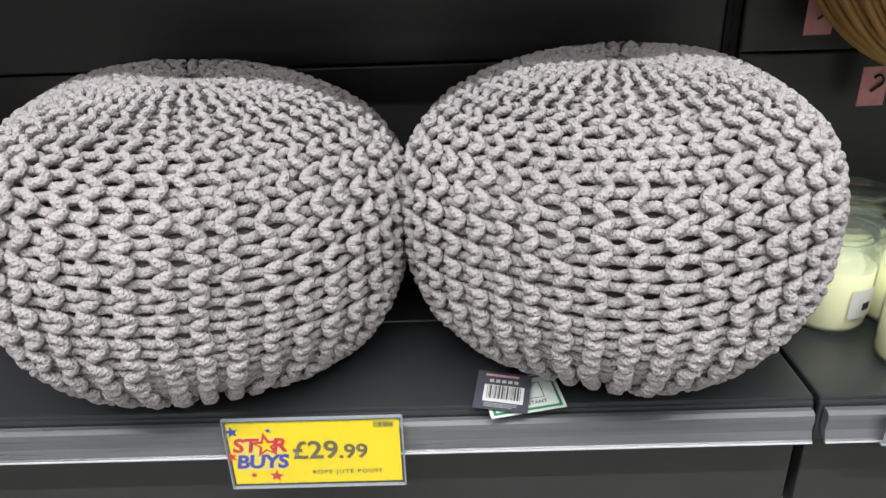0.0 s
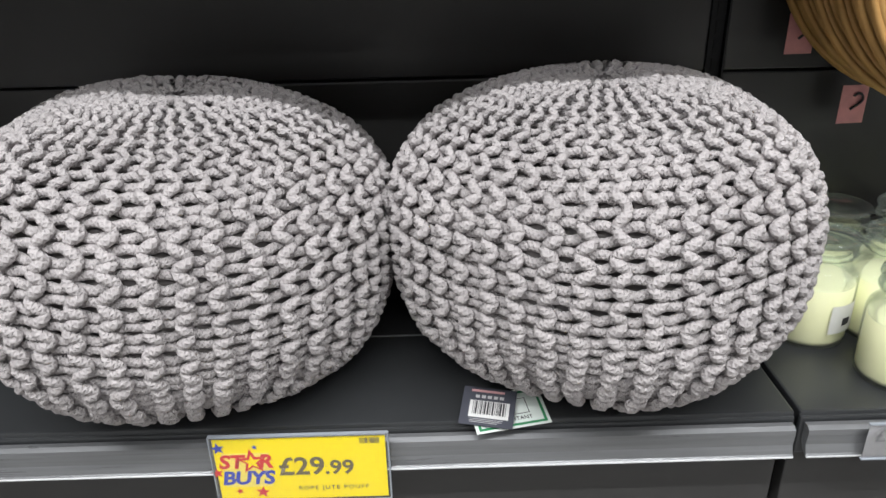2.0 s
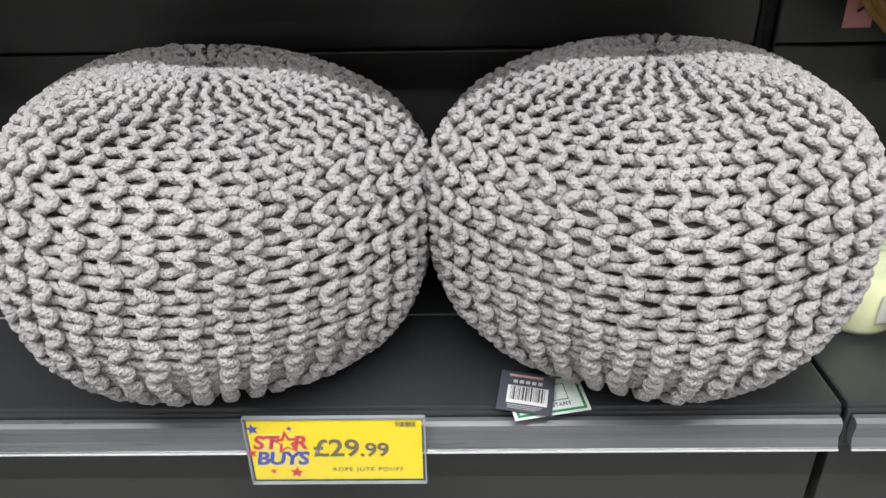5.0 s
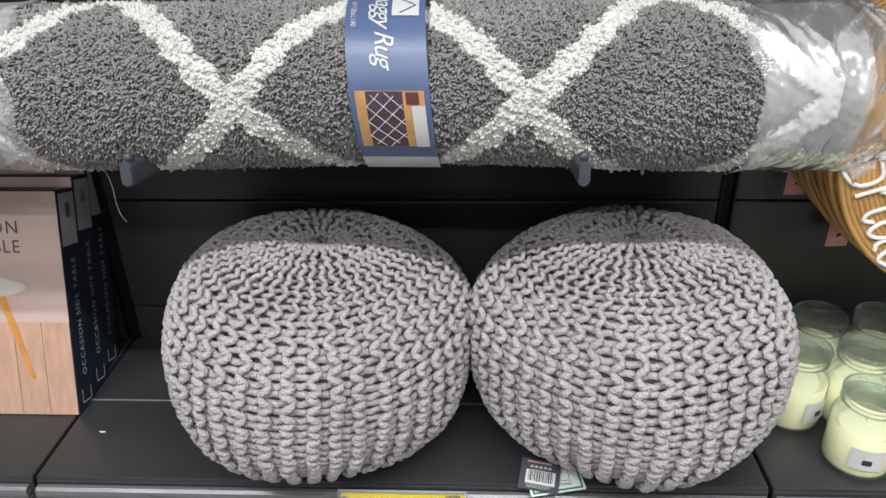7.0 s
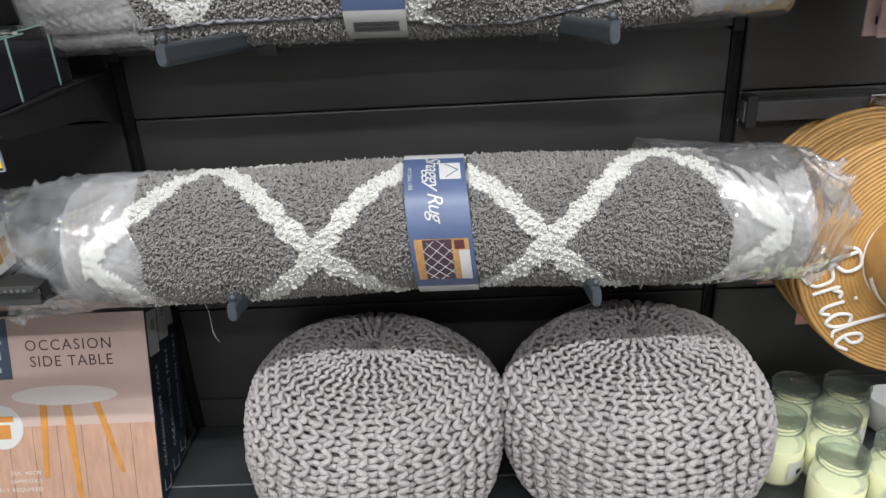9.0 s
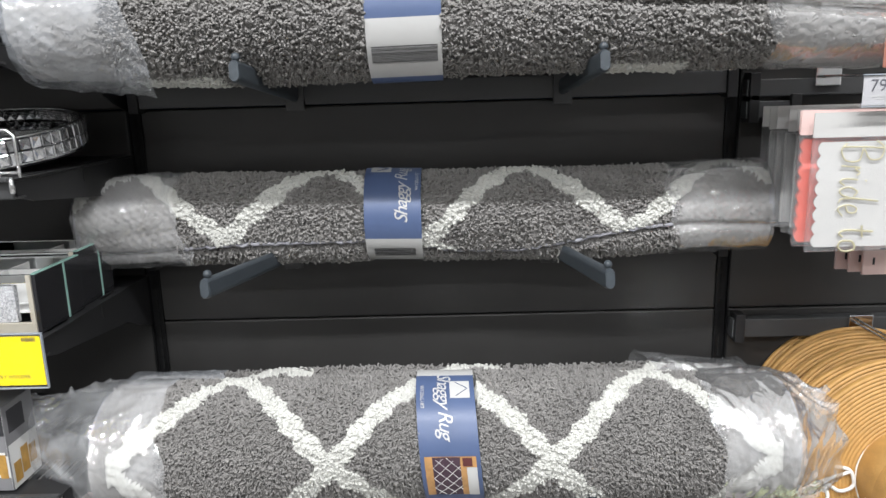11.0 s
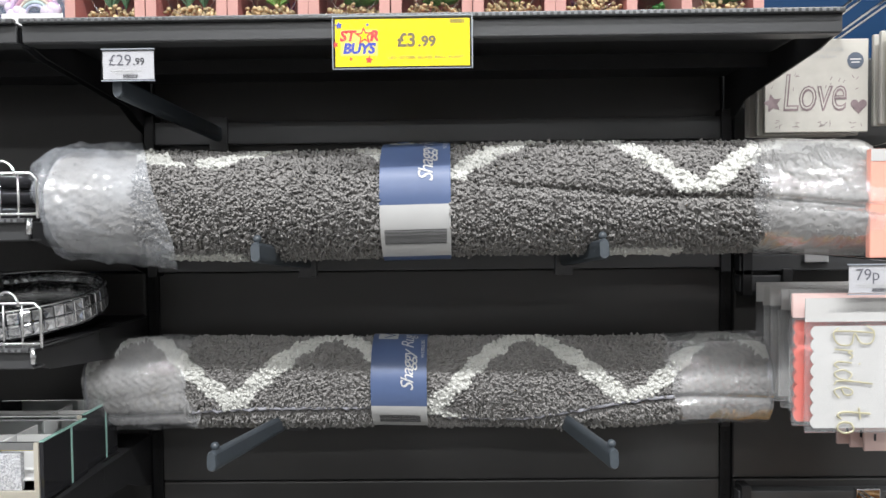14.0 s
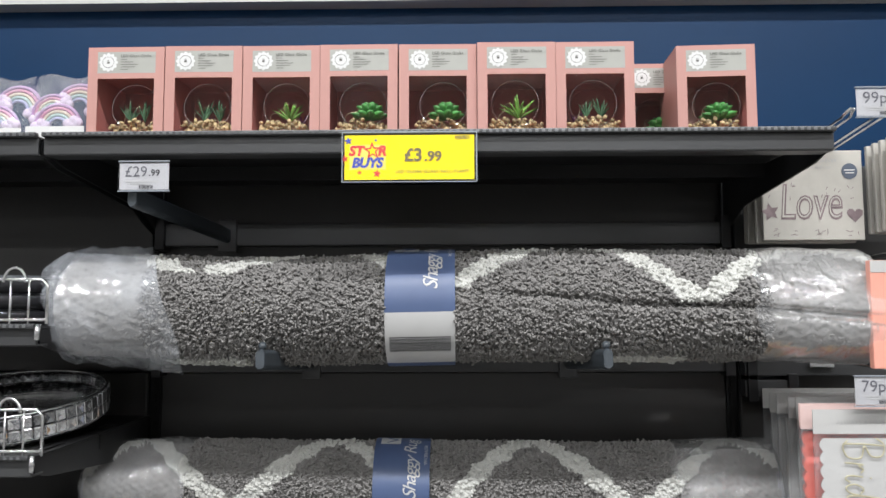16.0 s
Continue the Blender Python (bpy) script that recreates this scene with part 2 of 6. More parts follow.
def tube(points, radius, sides=8, closed=False, caps=True):
    """Verts and quads of a tube along points; radius one number or one a point."""
    p = np.asarray(points, dtype=float)
    n = len(p)
    if closed:
        tan = np.roll(p, -1, 0) - np.roll(p, 1, 0)
    else:
        tan = np.gradient(p, axis=0)
    tan /= np.linalg.norm(tan, axis=1)[:, None] + 1e-12
    ref = np.array((0.0, 0.0, 1.0))
    if abs(tan[0] @ ref) > 0.9:
        ref = np.array((1.0, 0.0, 0.0))
    nor = np.zeros_like(p)
    cur = ref - tan[0] * (ref @ tan[0])
    for i in range(n):
        cur = cur - tan[i] * (cur @ tan[i])
        cur = cur / (np.linalg.norm(cur) + 1e-12)
        nor[i] = cur
    bi = np.cross(tan, nor)
    rad = np.broadcast_to(np.asarray(radius, dtype=float), (n,))
    a = np.arange(sides) * 2 * np.pi / sides
    v = p[:, None] + rad[:, None, None] * (np.cos(a)[None, :, None] * nor[:, None] + np.sin(a)[None, :, None] * bi[:, None])
    rows = n if closed else n - 1
    i, j = np.meshgrid(np.arange(rows), np.arange(sides), indexing="ij")
    i2, j2 = (i + 1) % n, (j + 1) % sides
    f = np.stack([i * sides + j, i * sides + j2, i2 * sides + j2, i2 * sides + j], -1).reshape(-1, 4)
    return v.reshape(-1, 3), f


def tube_part(name, points, radius, material, parent, sides=8, closed=False, label=""):
    v, f = tube(points, radius, sides, closed)
    bm = bmesh.new()
    bv = [bm.verts.new(q) for q in v]
    for q in f:
        bm.faces.new([bv[k] for k in q])
    if not closed:
        bm.faces.new(bv[:sides][::-1])
        bm.faces.new(bv[-sides:])
    return part(name, bm, material, parent, label, True)


def join_tubes(lines, radius, sides=6, closed=False):
    vs, fs, o = [], [], 0
    for line in lines:
        v, f = tube(line, radius, sides, closed)
        vs.append(v)
        fs.append(f + o)
        o += len(v)
    return np.concatenate(vs), np.concatenate(fs)


def lathe(profile, sides=32):
    """Verts and quads of a turned shape from (radius, height) pairs."""
    p = np.asarray(profile, dtype=float)
    a = np.arange(sides) * 2 * np.pi / sides
    v = np.stack([p[:, 0, None] * np.cos(a), p[:, 0, None] * np.sin(a), np.repeat(p[:, 1, None], sides, 1)], -1).reshape(-1, 3)
    i, j = np.meshgrid(np.arange(len(p) - 1), np.arange(sides), indexing="ij")
    j2 = (j + 1) % sides
    f = np.stack([i * sides + j, i * sides + j2, (i + 1) * sides + j2, (i + 1) * sides + j], -1).reshape(-1, 4)
    return v, f


def text_mesh(words, size, spacing=1.0, shear=0.0, bold=0.0, align="CENTER"):
    cu = bpy.data.curves.new("words", "FONT")
    cu.body, cu.size, cu.align_x, cu.align_y = words, size, align, "CENTER"
    cu.space_character, cu.shear, cu.offset = spacing, shear, bold
    cu.resolution_u = 3
    ob = bpy.data.objects.new("words", cu)
    scene.collection.objects.link(ob)
    bpy.context.view_layer.update()
    me = bpy.data.meshes.new_from_object(ob.evaluated_get(bpy.context.evaluated_depsgraph_get()))
    bpy.data.objects.remove(ob)
    return me


def text_part(name, words, size, material, parent, m, spacing=1.0, shear=0.0, bold=0.0, align="CENTER", squash=1.0, bend=None):
    """Flat lettering in the plane m (x along the words, y up the letters)."""
    me = text_mesh(words, size, spacing, shear, bold, align)
    for v in me.vertices:
        v.co.x *= squash
        v.co = bend(v.co.x, v.co.y) if bend else m @ v.co
    me.materials.clear()
    me.materials.append(material)
    me.name = name
    ob = new(name, me)
    ob.parent = parent
    return ob


def front(x, y, z, lean=0.0, turn=0.0):
    """A plane that faces the aisle: its x to the right, its y up, its z out to the aisle."""
    return Matrix.Translation((x, y, z)) @ Euler((0, 0, radians(turn))).to_matrix().to_4x4() @ Euler((radians(90 - lean), 0, 0)).to_matrix().to_4x4()


def quad_bm(bm, m, x0, x1, y0, y1, z=0.0):
    bm.faces.new([bm.verts.new(m @ Vector(q)) for q in ((x0, y0, z), (x1, y0, z), (x1, y1, z), (x0, y1, z))])


def bars(name, m, rects, material, parent, z=0.0006, label=""):
    bm = bmesh.new()
    for r in rects:
        quad_bm(bm, m, *r, z)
    return part(name, bm, material, parent, label)


def barcode_rects(x0, x1, y0, y1, seed):
    rnd = random.Random(seed)
    out, x = [], x0
    while x < x1:
        w = (x1 - x0) / 60 * rnd.choice((1, 1, 2, 3))
        out.append((x, min(x + w, x1), y0, y1))
        x += w + (x1 - x0) / 60 * rnd.choice((1, 1, 2))
    return out


def star_bm(bm, m, x, y, r, turn=0.0, inner=0.42, z=0.001):
    pts = []
    for k in range(10):
        a = radians(90 + turn + 36 * k)
        q = r if k % 2 == 0 else r * inner
        pts.append(bm.verts.new(m @ Vector((x + q * math.cos(a), y + q * math.sin(a), z))))
    bm.faces.new(pts)


# ---- the store ----
HALF = 0.55
BACKTOP = 1.667
DECK = 0.173
LIP = -0.370


def slab(name, c, s, material, kind="structure", label="", category=""):
    bm = bmesh.new()
    add_box(bm, c, s)
    return tagged(part(name, bm, material, None), label, category, kind=kind)


slab("floor", (0, -4.9, -0.05), (9, 10.4, 0.1), M_FLOOR, label="pale vinyl shop floor with a soft sheen", category="floor")
slab("ceiling", (0, -4.9, CEIL + 0.05), (9, 10.4, 0.1), M_CEIL, label="white tiled shop ceiling above the aisle", category="ceiling")
slab("wall_north", (0, 0.15, 1.009), (9, 0.16, 2.018), M_WALL, label="deep blue painted wall behind the shelving", category="wall")
slab("wall_frieze", (0, 0.13, 3.109), (9, 0.20, 2.182), M_WHITEWALL, label="white painted wall above the blue band", category="wall")
slab("wall_south", (0, -10.1, 2.1), (9, 0.1, 4.2), M_WHITEWALL, label="plain white shop wall across the aisles", category="wall")
slab("wall_east", (4.5, -4.9, 2.1), (0.1, 10.4, 4.2), M_WHITEWALL, label="plain white side wall of the shop", category="wall")
slab("wall_west", (-4.5, -4.9, 2.1), (0.1, 10.4, 4.2), M_WHITEWALL, label="plain white side wall of the shop", category="wall")
# unseen block, added as a reflector to brighten the back panels
slab("aisle_bounce", (0, -3.2, 0.95), (7, 0.5, 1.9), M_AISLE, label="unseen pale block across the aisle, added to bounce light", category="shelving")

# light fittings under the ceiling
M_LAMP = glow("lamp_diffuser", (1, 0.98, 0.95), 1.0)
for ly in (-2.4, -4.8, -7.6):
    fit_ob = thing("ceiling_light", "long white linear ceiling light fitting", "ceiling light", "ceiling lights")
    box_part("housing", (0, ly, CEIL - 0.03), (6.1, 0.13, 0.06), M_WHITEWALL, fit_ob, 0.004)
    box_part("diffuser", (0, ly, CEIL - 0.068), (6.02, 0.09, 0.012), M_LAMP, fit_ob, 0.003)

# back panels, bay by bay; steel sheets with rounded folded edges
JOINTS = (0.0, 0.245, 0.467, 0.867, 1.275, BACKTOP)
for bay in (-1, 0, 1):
    cx = bay * 1.1
    back = thing("back_panelling", "charcoal steel back panels of a shelving bay", "back panel", "bay backs", "structure")
    for a, b in zip(JOINTS[:-1], JOINTS[1:]):
        box_part("panel", (cx, 0.012, (a + b) / 2), (1.1 - 0.026, 0.022, b - a - 0.003), M_PANEL, back, 0.003)

# slotted uprights between the bays
for ux in (-3, -1, 1, 3):
    up = thing("shelving_upright", "black slotted steel upright between two bays", "upright", "uprights", "structure")
    box_part("post", (ux * HALF, 0.022, BACKTOP / 2), (0.026, 0.03, BACKTOP), M_POST, up, 0.001)
    bm = bmesh.new()
    z = 0.2
    while z < BACKTOP - 0.03:
        add_box(bm, (ux * HALF, 0.0065, z), (0.005, 0.002, 0.017))
        z += 0.025
    part("slots", bm, M_SLOT, up)
    bm = bmesh.new()
    for sx in (-0.0115, 0.0115):
        add_box(bm, (ux * HALF + sx, 0.004, BACKTOP / 2), (0.003, 0.012, BACKTOP), None, 0.0006)
    part("flanges", bm, M_POST, up)

# base decks with their ticket strips and plinths
for bay in (-1, 0, 1):
    cx = bay * 1.1
    deck = thing("base_deck", "dark grey steel base shelf with a clear ticket strip", "base shelf", "base shelves", "structure")
    w = 1.1 - 0.006
    box_part("rear_plate", (cx, -0.0933, DECK - 0.012), (w, 0.1855, 0.024), M_DECK, deck, 0.002)
    box_part("front_plate", (cx, -0.2775, DECK - 0.0125), (w, 0.179, 0.025), M_DECK, deck, 0.003)
    # thin pale bar on the fold; its highlight is in the colour
    box_part("fold_edge", (cx, -0.1872, DECK - 0.0005), (w, 0.0022, 0.003), M_FOLD, deck, 0.0008)
    box_part("front_lip", (cx, LIP + 0.006, DECK - 0.03), (w, 0.012, 0.05), M_DECK, deck, 0.003)
    bm = bmesh.new()
    prof = ((-0.008, 0.0), (-0.013, -0.004), (-0.014, -0.012), (-0.0125, -0.030), (-0.016, -0.043), (-0.018, -0.046), (-0.015, -0.046), (-0.008, -0.044), (-0.002, -0.03), (-0.002, 0.0))
    ends = []
    for sx in (-w / 2 + 0.004, w / 2 - 0.004):
        ends.append([bm.verts.new((cx + sx, LIP + q[0], DECK - 0.010 + 0.74 * q[1])) for q in prof])
    for k in range(len(prof)):
        k2 = (k + 1) % len(prof)
        bm.faces.new((ends[0][k], ends[1][k], ends[1][k2], ends[0][k2]))
    bm.faces.new(ends[0][::-1])
    bm.faces.new(ends[1])
    bmesh.ops.recalc_face_normals(bm, faces=bm.faces)
    strip = part("ticket_strip", bm, M_STRIP, deck, "clear plastic strip over brushed grey")
    box_part("strip_edge", (cx, LIP - 0.0168, DECK - 0.0448), (w - 0.008, 0.004, 0.002), M_STRIPEDGE, strip, 0.0005)
    box_part("plinth", (cx, LIP + 0.025, 0.061), (1.1 - 0.012, 0.02, 0.118), M_PANEL, deck, 0.002)


# ---- pouffes ----
def pouffe_mesh(cols=46, rows=26, radius=0.229, height=0.322):
    t = np.linspace(0, np.pi, 2000)
    c, s = np.sin(t), np.cos(t)
    power = np.where(s > 0, 2.5, 2.7)
    pr = radius * np.abs(c) ** (2 / power)
    pz = height / 2 * np.sign(s) * np.abs(s) ** (2 / power)
    pz = pz - 0.009 * np.exp(-((pr / 0.05) ** 2)) * np.sign(s)
    ds = np.hypot(np.diff(pr), np.diff(pz))
    arc = np.concatenate([[0], np.cumsum(ds)])
    total = arc[-1]

    def at(sv):
        r, z = np.interp(sv, arc, pr), np.interp(sv, arc, pz)
        e = 0.002
        dr = np.interp(np.clip(sv + e, 0, total), arc, pr) - np.interp(np.clip(sv - e, 0, total), arc, pr)
        dz = np.interp(np.clip(sv + e, 0, total), arc, pz) - np.interp(np.clip(sv - e, 0, total), arc, pz)
        ln = np.hypot(dr, dz) + 1e-12
        return r, z, -dz / ln, dr / ln

    rs = np.random.RandomState(5)
    vs, fs, uv, o = [], [], [], 0
    per = 10
    sides = 8
    first = 0.010

    def place(sv, th, out):
        r, z, nr, nz = at(sv)
        lump = 0.0035 * np.sin(3 * th + 2 + 4 * sv) + 0.003 * np.sin(5 * th - 11 * sv)
        rr = r + nr * out + lump * np.clip(r / 0.15, 0, 1)
        return np.stack([rr * np.cos(th), rr * np.sin(th), z + nz * out], -1)

    def grow(p, rad, start):
        nonlocal o
        v, f = tube(p, rad, sides)
        ln = np.concatenate([[0], np.cumsum(np.linalg.norm(np.diff(p, axis=0), axis=1))])
        vs.append(v)
        fs.append(f + o)
        ang = np.arange(sides) / sides
        uv.append(np.stack([np.repeat(ln[:, None] / 0.0046 + start, sides, 1), np.repeat(np.abs((ang * 2) % 1 - 0.5)[None] * 2, len(p), 0)], -1).reshape(-1, 2))
        o += len(v)

    span = total - 2 * first
    for k in range(cols):
        jit = rs.normal(0, 1, (rows + 2, 4))
        q = np.arange(rows * per + 1) / per
        row = np.clip(q.astype(int), 0, rows)
        sm = np.stack([np.interp(q, np.arange(rows + 2), jit[:, d]) for d in range(4)], -1)
        sv = first + span * (q + 0.10 * sm[:, 0]) / rows
        r = at(np.clip(sv, 0, total))[0]
        gap = 2 * np.pi * r / cols
        begin = 0.0 if k % 2 == 0 else 0.076
        gap = np.where(r < 0.076, 2 * gap, gap)
        amp = np.minimum(0.0060, gap * 0.21) * (1 + 0.14 * sm[:, 1])
        ph = 2 * np.pi * q
        wave = np.sin(ph) + 0.10 * np.sin(3 * ph)
        lat = amp * wave
        sv2 = np.clip(sv, 0.004, total - 0.004)
        out = 0.0018 * np.cos(2 * ph + 0.6) + 0.0026 + 0.0007 * sm[:, 2]
        rad = np.clip(gap * 0.175, 0.0036, 0.0053) * (1 + 0.05 * np.cos(2 * ph))
        th = 2 * np.pi * (k + 0.06 * sm[:, 3]) / cols + lat / np.maximum(r, 0.012) + 0.06 * np.sin(6 * sv)
        live = r >= begin
        grow(place(sv2, th, out)[live], rad[live], rs.rand())
    for j in range(rows * 2):
        sv0 = first + span * (j + 0.5) / (rows * 2)
        r = float(at(np.array([sv0]))[0][0])
        if r < 0.03:
            continue
        m = cols * 6
        a = np.arange(m + 1) * 2 * np.pi / m
        gap = 2 * np.pi * r / cols
        sgn = 1 if j % 2 else -1
        sv = sv0 + sgn * 0.0016 * np.cos(cols * a + 0.4) + 0.0012 * np.sin(7 * a + j)
        out = -0.0064 + 0.0010 * np.cos(2 * cols * a)
        th = a + 0.06 * np.sin(6 * sv0)
        grow(place(sv, th, np.full(m + 1, 0.0) + out), np.full(m + 1, min(0.0048, gap * 0.185)), rs.rand())
    # inner core in the dimmed colour, which darkens the gaps between stitches
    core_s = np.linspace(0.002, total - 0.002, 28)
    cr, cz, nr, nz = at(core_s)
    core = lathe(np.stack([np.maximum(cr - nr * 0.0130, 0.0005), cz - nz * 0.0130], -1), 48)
    return np.concatenate(vs), np.concatenate(fs), np.concatenate(uv), core


def pouffe(label, m):
    ob = thing("pouffe", label, "pouffe", "knitted pouffes")
    if not POUFFE:
        v, f, uv, core = pouffe_mesh()
        POUFFE.append(mesh_part("knitted_cover", v, f, [M_ROPE], ob, "chunky braided rope in garter stitch", True, None, uv))
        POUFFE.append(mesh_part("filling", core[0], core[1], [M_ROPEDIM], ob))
    else:
        for src in POUFFE:
            c = new(src.name.split(".")[0], src.data)
            c.parent = ob
            if src.get("label"):
                c["label"] = src["label"]
    ob.matrix_world = m
    return ob


POUFFE = []
pouffe("round mauve-grey knitted rope pouffe on the base shelf", pose(-0.121, -0.222, DECK + 0.168, 2, 3, 40) @ Matrix.Diagonal((1.0, 1.0, 1.02, 1)))
pouffe("round mauve-grey knitted rope pouffe leaning slightly, tags under it", pose(0.349, -0.222, DECK + 0.171, 2, 0.5, 205) @ Matrix.Diagonal((1.0, 1.0, 1.035, 1)))


# ---- rolled rugs ----
class Roll:
    """A rolled rug: its axis runs along x; angle 0 faces the aisle, 90 degrees is up."""

    def __init__(self, y, z, r, x0, x1, u0, period, v0, lip, seed, tilt=0.0, squash=1.0):
        self.y, self.z, self.r, self.x0, self.x1 = y, z, r, x0, x1
        self.u0, self.period, self.v0, self.lip, self.seed = u0, period, v0, lip, seed
        self.tilt, self.squash = tilt, squash
        self.card = (0.0, 0.0)

    def lip_at(self, x):
        base, wave = self.lip
        dip = np.where(x > 0, 0.9 * x, 0.55 * x) + 0.16 * np.exp(-((x - 0.30) / 0.10) ** 2) if self.seed == 3 else (0.26 * np.exp(-((x - 0.06) / 0.10) ** 2) - 1.0 * np.clip(x - 0.14, 0, 0.3)) * (self.seed == 2)
        return base - dip + wave * (np.sin(x * 9.5 + 1.3 + self.seed) + 0.5 * np.sin(x * 17 + self.seed))

    def clump(self, x, th):
        rs = np.random.RandomState(self.seed + 40)
        v, total = th * self.r, 0.0
        for _ in range(10):
            k, a, p = 2 * np.pi / rs.uniform(0.008, 0.016), rs.uniform(0, np.pi), rs.uniform(0, 6.28)
            total = total + np.sin(k * (x * np.cos(a) + v * np.sin(a)) + p)
        return 0.0006 * total

    def axis(self, x):
        return self.y + 0.004 * np.sin(5 * x + self.seed), self.z + self.tilt * x + 0.003 * np.sin(7 * x + 2 * self.seed)

    def point(self, x, th, out, pile=1.0):
        yy, zz = self.axis(x)
        d = np.arctan2(np.sin(th - self.lip_at(x)), np.cos(th - self.lip_at(x)))
        step = (0, 0.004, -0.009, -0.006, 0.004)[self.seed] * np.clip(d / 0.5, -1, 1) * (np.abs(d) < 1.4) * np.clip((1.4 - np.abs(d)) / 0.9, 0, 1)
        depth = 0.014 if self.seed == 2 else 0.013 * np.clip((x + 0.02) / 0.2, 0.12, 1) if self.seed == 3 else 0.004
        crease = -depth * np.exp(-((d + 0.05) / 0.07) ** 2)
        r = self.r + step + crease + out - 0.008 * ((x > self.card[0]) & (x < self.card[1])) + 0.002 * np.sin(11 * x + 3 * th + self.seed) + pile * self.clump(x, th)
        return np.stack([x, yy - r * np.cos(th), zz + self.squash * r * np.sin(th)], -1)

    def white(self, x, th):
        th = np.arctan2(np.sin(th), np.cos(th))
        d = np.arctan2(np.sin(th - self.lip_at(x)), np.cos(th - self.lip_at(x)))
        v = self.r * (th - self.v0 + (0.45 * x if self.seed == 3 else 0.0)) + 0.004 * np.sin(31 * x + self.seed)
        u = x - self.u0 + 0.004 * np.sin(40 * th * self.r * 5 + 2 * self.seed)
        a, b = u / self.period, v / (0.352 if self.seed == 1 else 0.32)
        p, q = a + b, a - b
        p, q = np.abs(p - np.round(p)), np.abs(q - np.round(q))
        hint = (self.seed == 3) & (th < -1.12) & (np.abs(np.abs(x + 0.02) - 0.33) < 0.06)
        return ((np.minimum(p, q) < 0.062) & ((d > 0.02) | (self.seed == 1))) & ((self.seed != 1) | ((x > self.u0 - self.period - 0.004) & (x < self.u0 + 2 * self.period + 0.004))) | hint


def rug(roll, label, film_left, film_right, tail_left, tail_right, wraps):
    ob = thing("rolled_rug", label, "rug", "rolled rugs")
    rs = np.random.RandomState(roll.seed * 7 + 1)
    # the rolled body
    nx, nt = 360, 150
    xs = np.linspace(roll.x0, roll.x1, nx)
    th = np.arange(nt) * 2 * np.pi / nt
    gx, gt = np.meshgrid(xs, th, indexing="ij")
    v = roll.point(gx.ravel(), gt.ravel(), np.where(roll.white(gx.ravel(), gt.ravel()), 0.0015, -0.0042))
    i, j = np.meshgrid(np.arange(nx - 1), np.arange(nt), indexing="ij")
    j2 = (j + 1) % nt
    f = np.stack([i * nt + j, i * nt + j2, (i + 1) * nt + j2, (i + 1) * nt + j], -1).reshape(-1, 4)
    fx, ft = (gx[:-1] + gx[1:]).ravel() / 2, (gt[:-1]).ravel()
    mesh_part("roll_body", v, f, [M_GREYPILE, M_WHITEPILE], ob, "", True, roll.white(fx, ft).astype(int))
    # coils seen at the two ends
    for side, xe in ((-1, roll.x0), (1, roll.x1)):
        turns = np.linspace(0, 2 * np.pi * 4.5, 160)
        yy, zz = roll.axis(np.array([xe]))
        rr = 0.012 + (roll.r - 0.022) * turns / turns[-1]
        pts = np.stack([np.full(160, xe + side * 0.001), yy - rr * np.cos(turns), zz + roll.squash * rr * np.sin(turns)], -1)
        tube_part("coil", pts, 0.0062, M_BACKING, ob, 6)
    # tufts of the pile
    fine = 0.68 if roll.seed == 1 else 0.92
    n = int((roll.x1 - roll.x0) * roll.r * np.radians(235) / (0.0062 if roll.seed == 4 else 0.0034 * fine) ** 2)
    x = rs.uniform(roll.x0, roll.x1, n)
    t = rs.uniform(np.radians(-105), np.radians(130), n)
    under = (x < film_left - 0.01) | (x > film_right + 0.01) | ((x > roll.card[0]) & (x < roll.card[1]))
    keep = (~under | (rs.rand(n) < 0.3)) & ~((x > roll.card[0] - 0.002) & (x < roll.card[1] + 0.002))
    x, t, under = x[keep], t[keep], under[keep]
    n = len(x)
    white = roll.white(x, t)
    x2, t2 = x + rs.normal(0, 0.001, n), t
    ctr = roll.point(x2, t2, np.where(under, -0.0075, -0.0012 + rs.normal(0, 0.0013, n)))
    dirn = roll.point(x2, t2, np.full(n, 0.02)) - roll.point(x2, t2, np.full(n, 0.0))
    dirn /= np.linalg.norm(dirn, axis=1)[:, None]
    lean = np.zeros((n, 3))
    for _ in range(7):
        ks, an, p0 = 2 * np.pi / rs.uniform(0.010, 0.028), rs.uniform(0, np.pi), rs.uniform(0, 6.28)
        lean += rs.normal(0, 0.22, 3) * np.sin(ks * (x2 * np.cos(an) + t2 * roll.r * np.sin(an)) + p0)[:, None]
    dirn = dirn + rs.normal(0, 0.24, (n, 3)) + np.where(white, 0.3, 1.0)[:, None] * lean + np.array((0, 0, -0.22))
    dirn /= np.linalg.norm(dirn, axis=1)[:, None]
    side = np.cross(dirn, rs.normal(0, 1, (n, 3)))
    side /= np.linalg.norm(side, axis=1)[:, None]
    third = np.cross(dirn, side)
    half = np.where(under, 0.003, rs.uniform(0.0034, 0.0050, n))[:, None]
    w = (fine * rs.uniform(0.0020, 0.0030, n) * np.where(white, 1.45, 1.0))[:, None]
    ring = []
    for lev, wid in ((-1.0, 0.6), (0.55, 1.0)):
        for k in range(4):
            a = k * np.pi / 2 + 0.6 * lev
            ring.append(ctr + dirn * half * lev + (side * np.cos(a) + third * np.sin(a)) * w * wid)
    ring.append(ctr + dirn * half)
    vv = np.stack(ring, 1).reshape(-1, 3)
    tri = []
    for k in range(4):
        k2 = (k + 1) % 4
        tri += [(k, k2, 4 + k2), (k, 4 + k2, 4 + k), (4 + k, 4 + k2, 8)]
    tri = np.array(tri)
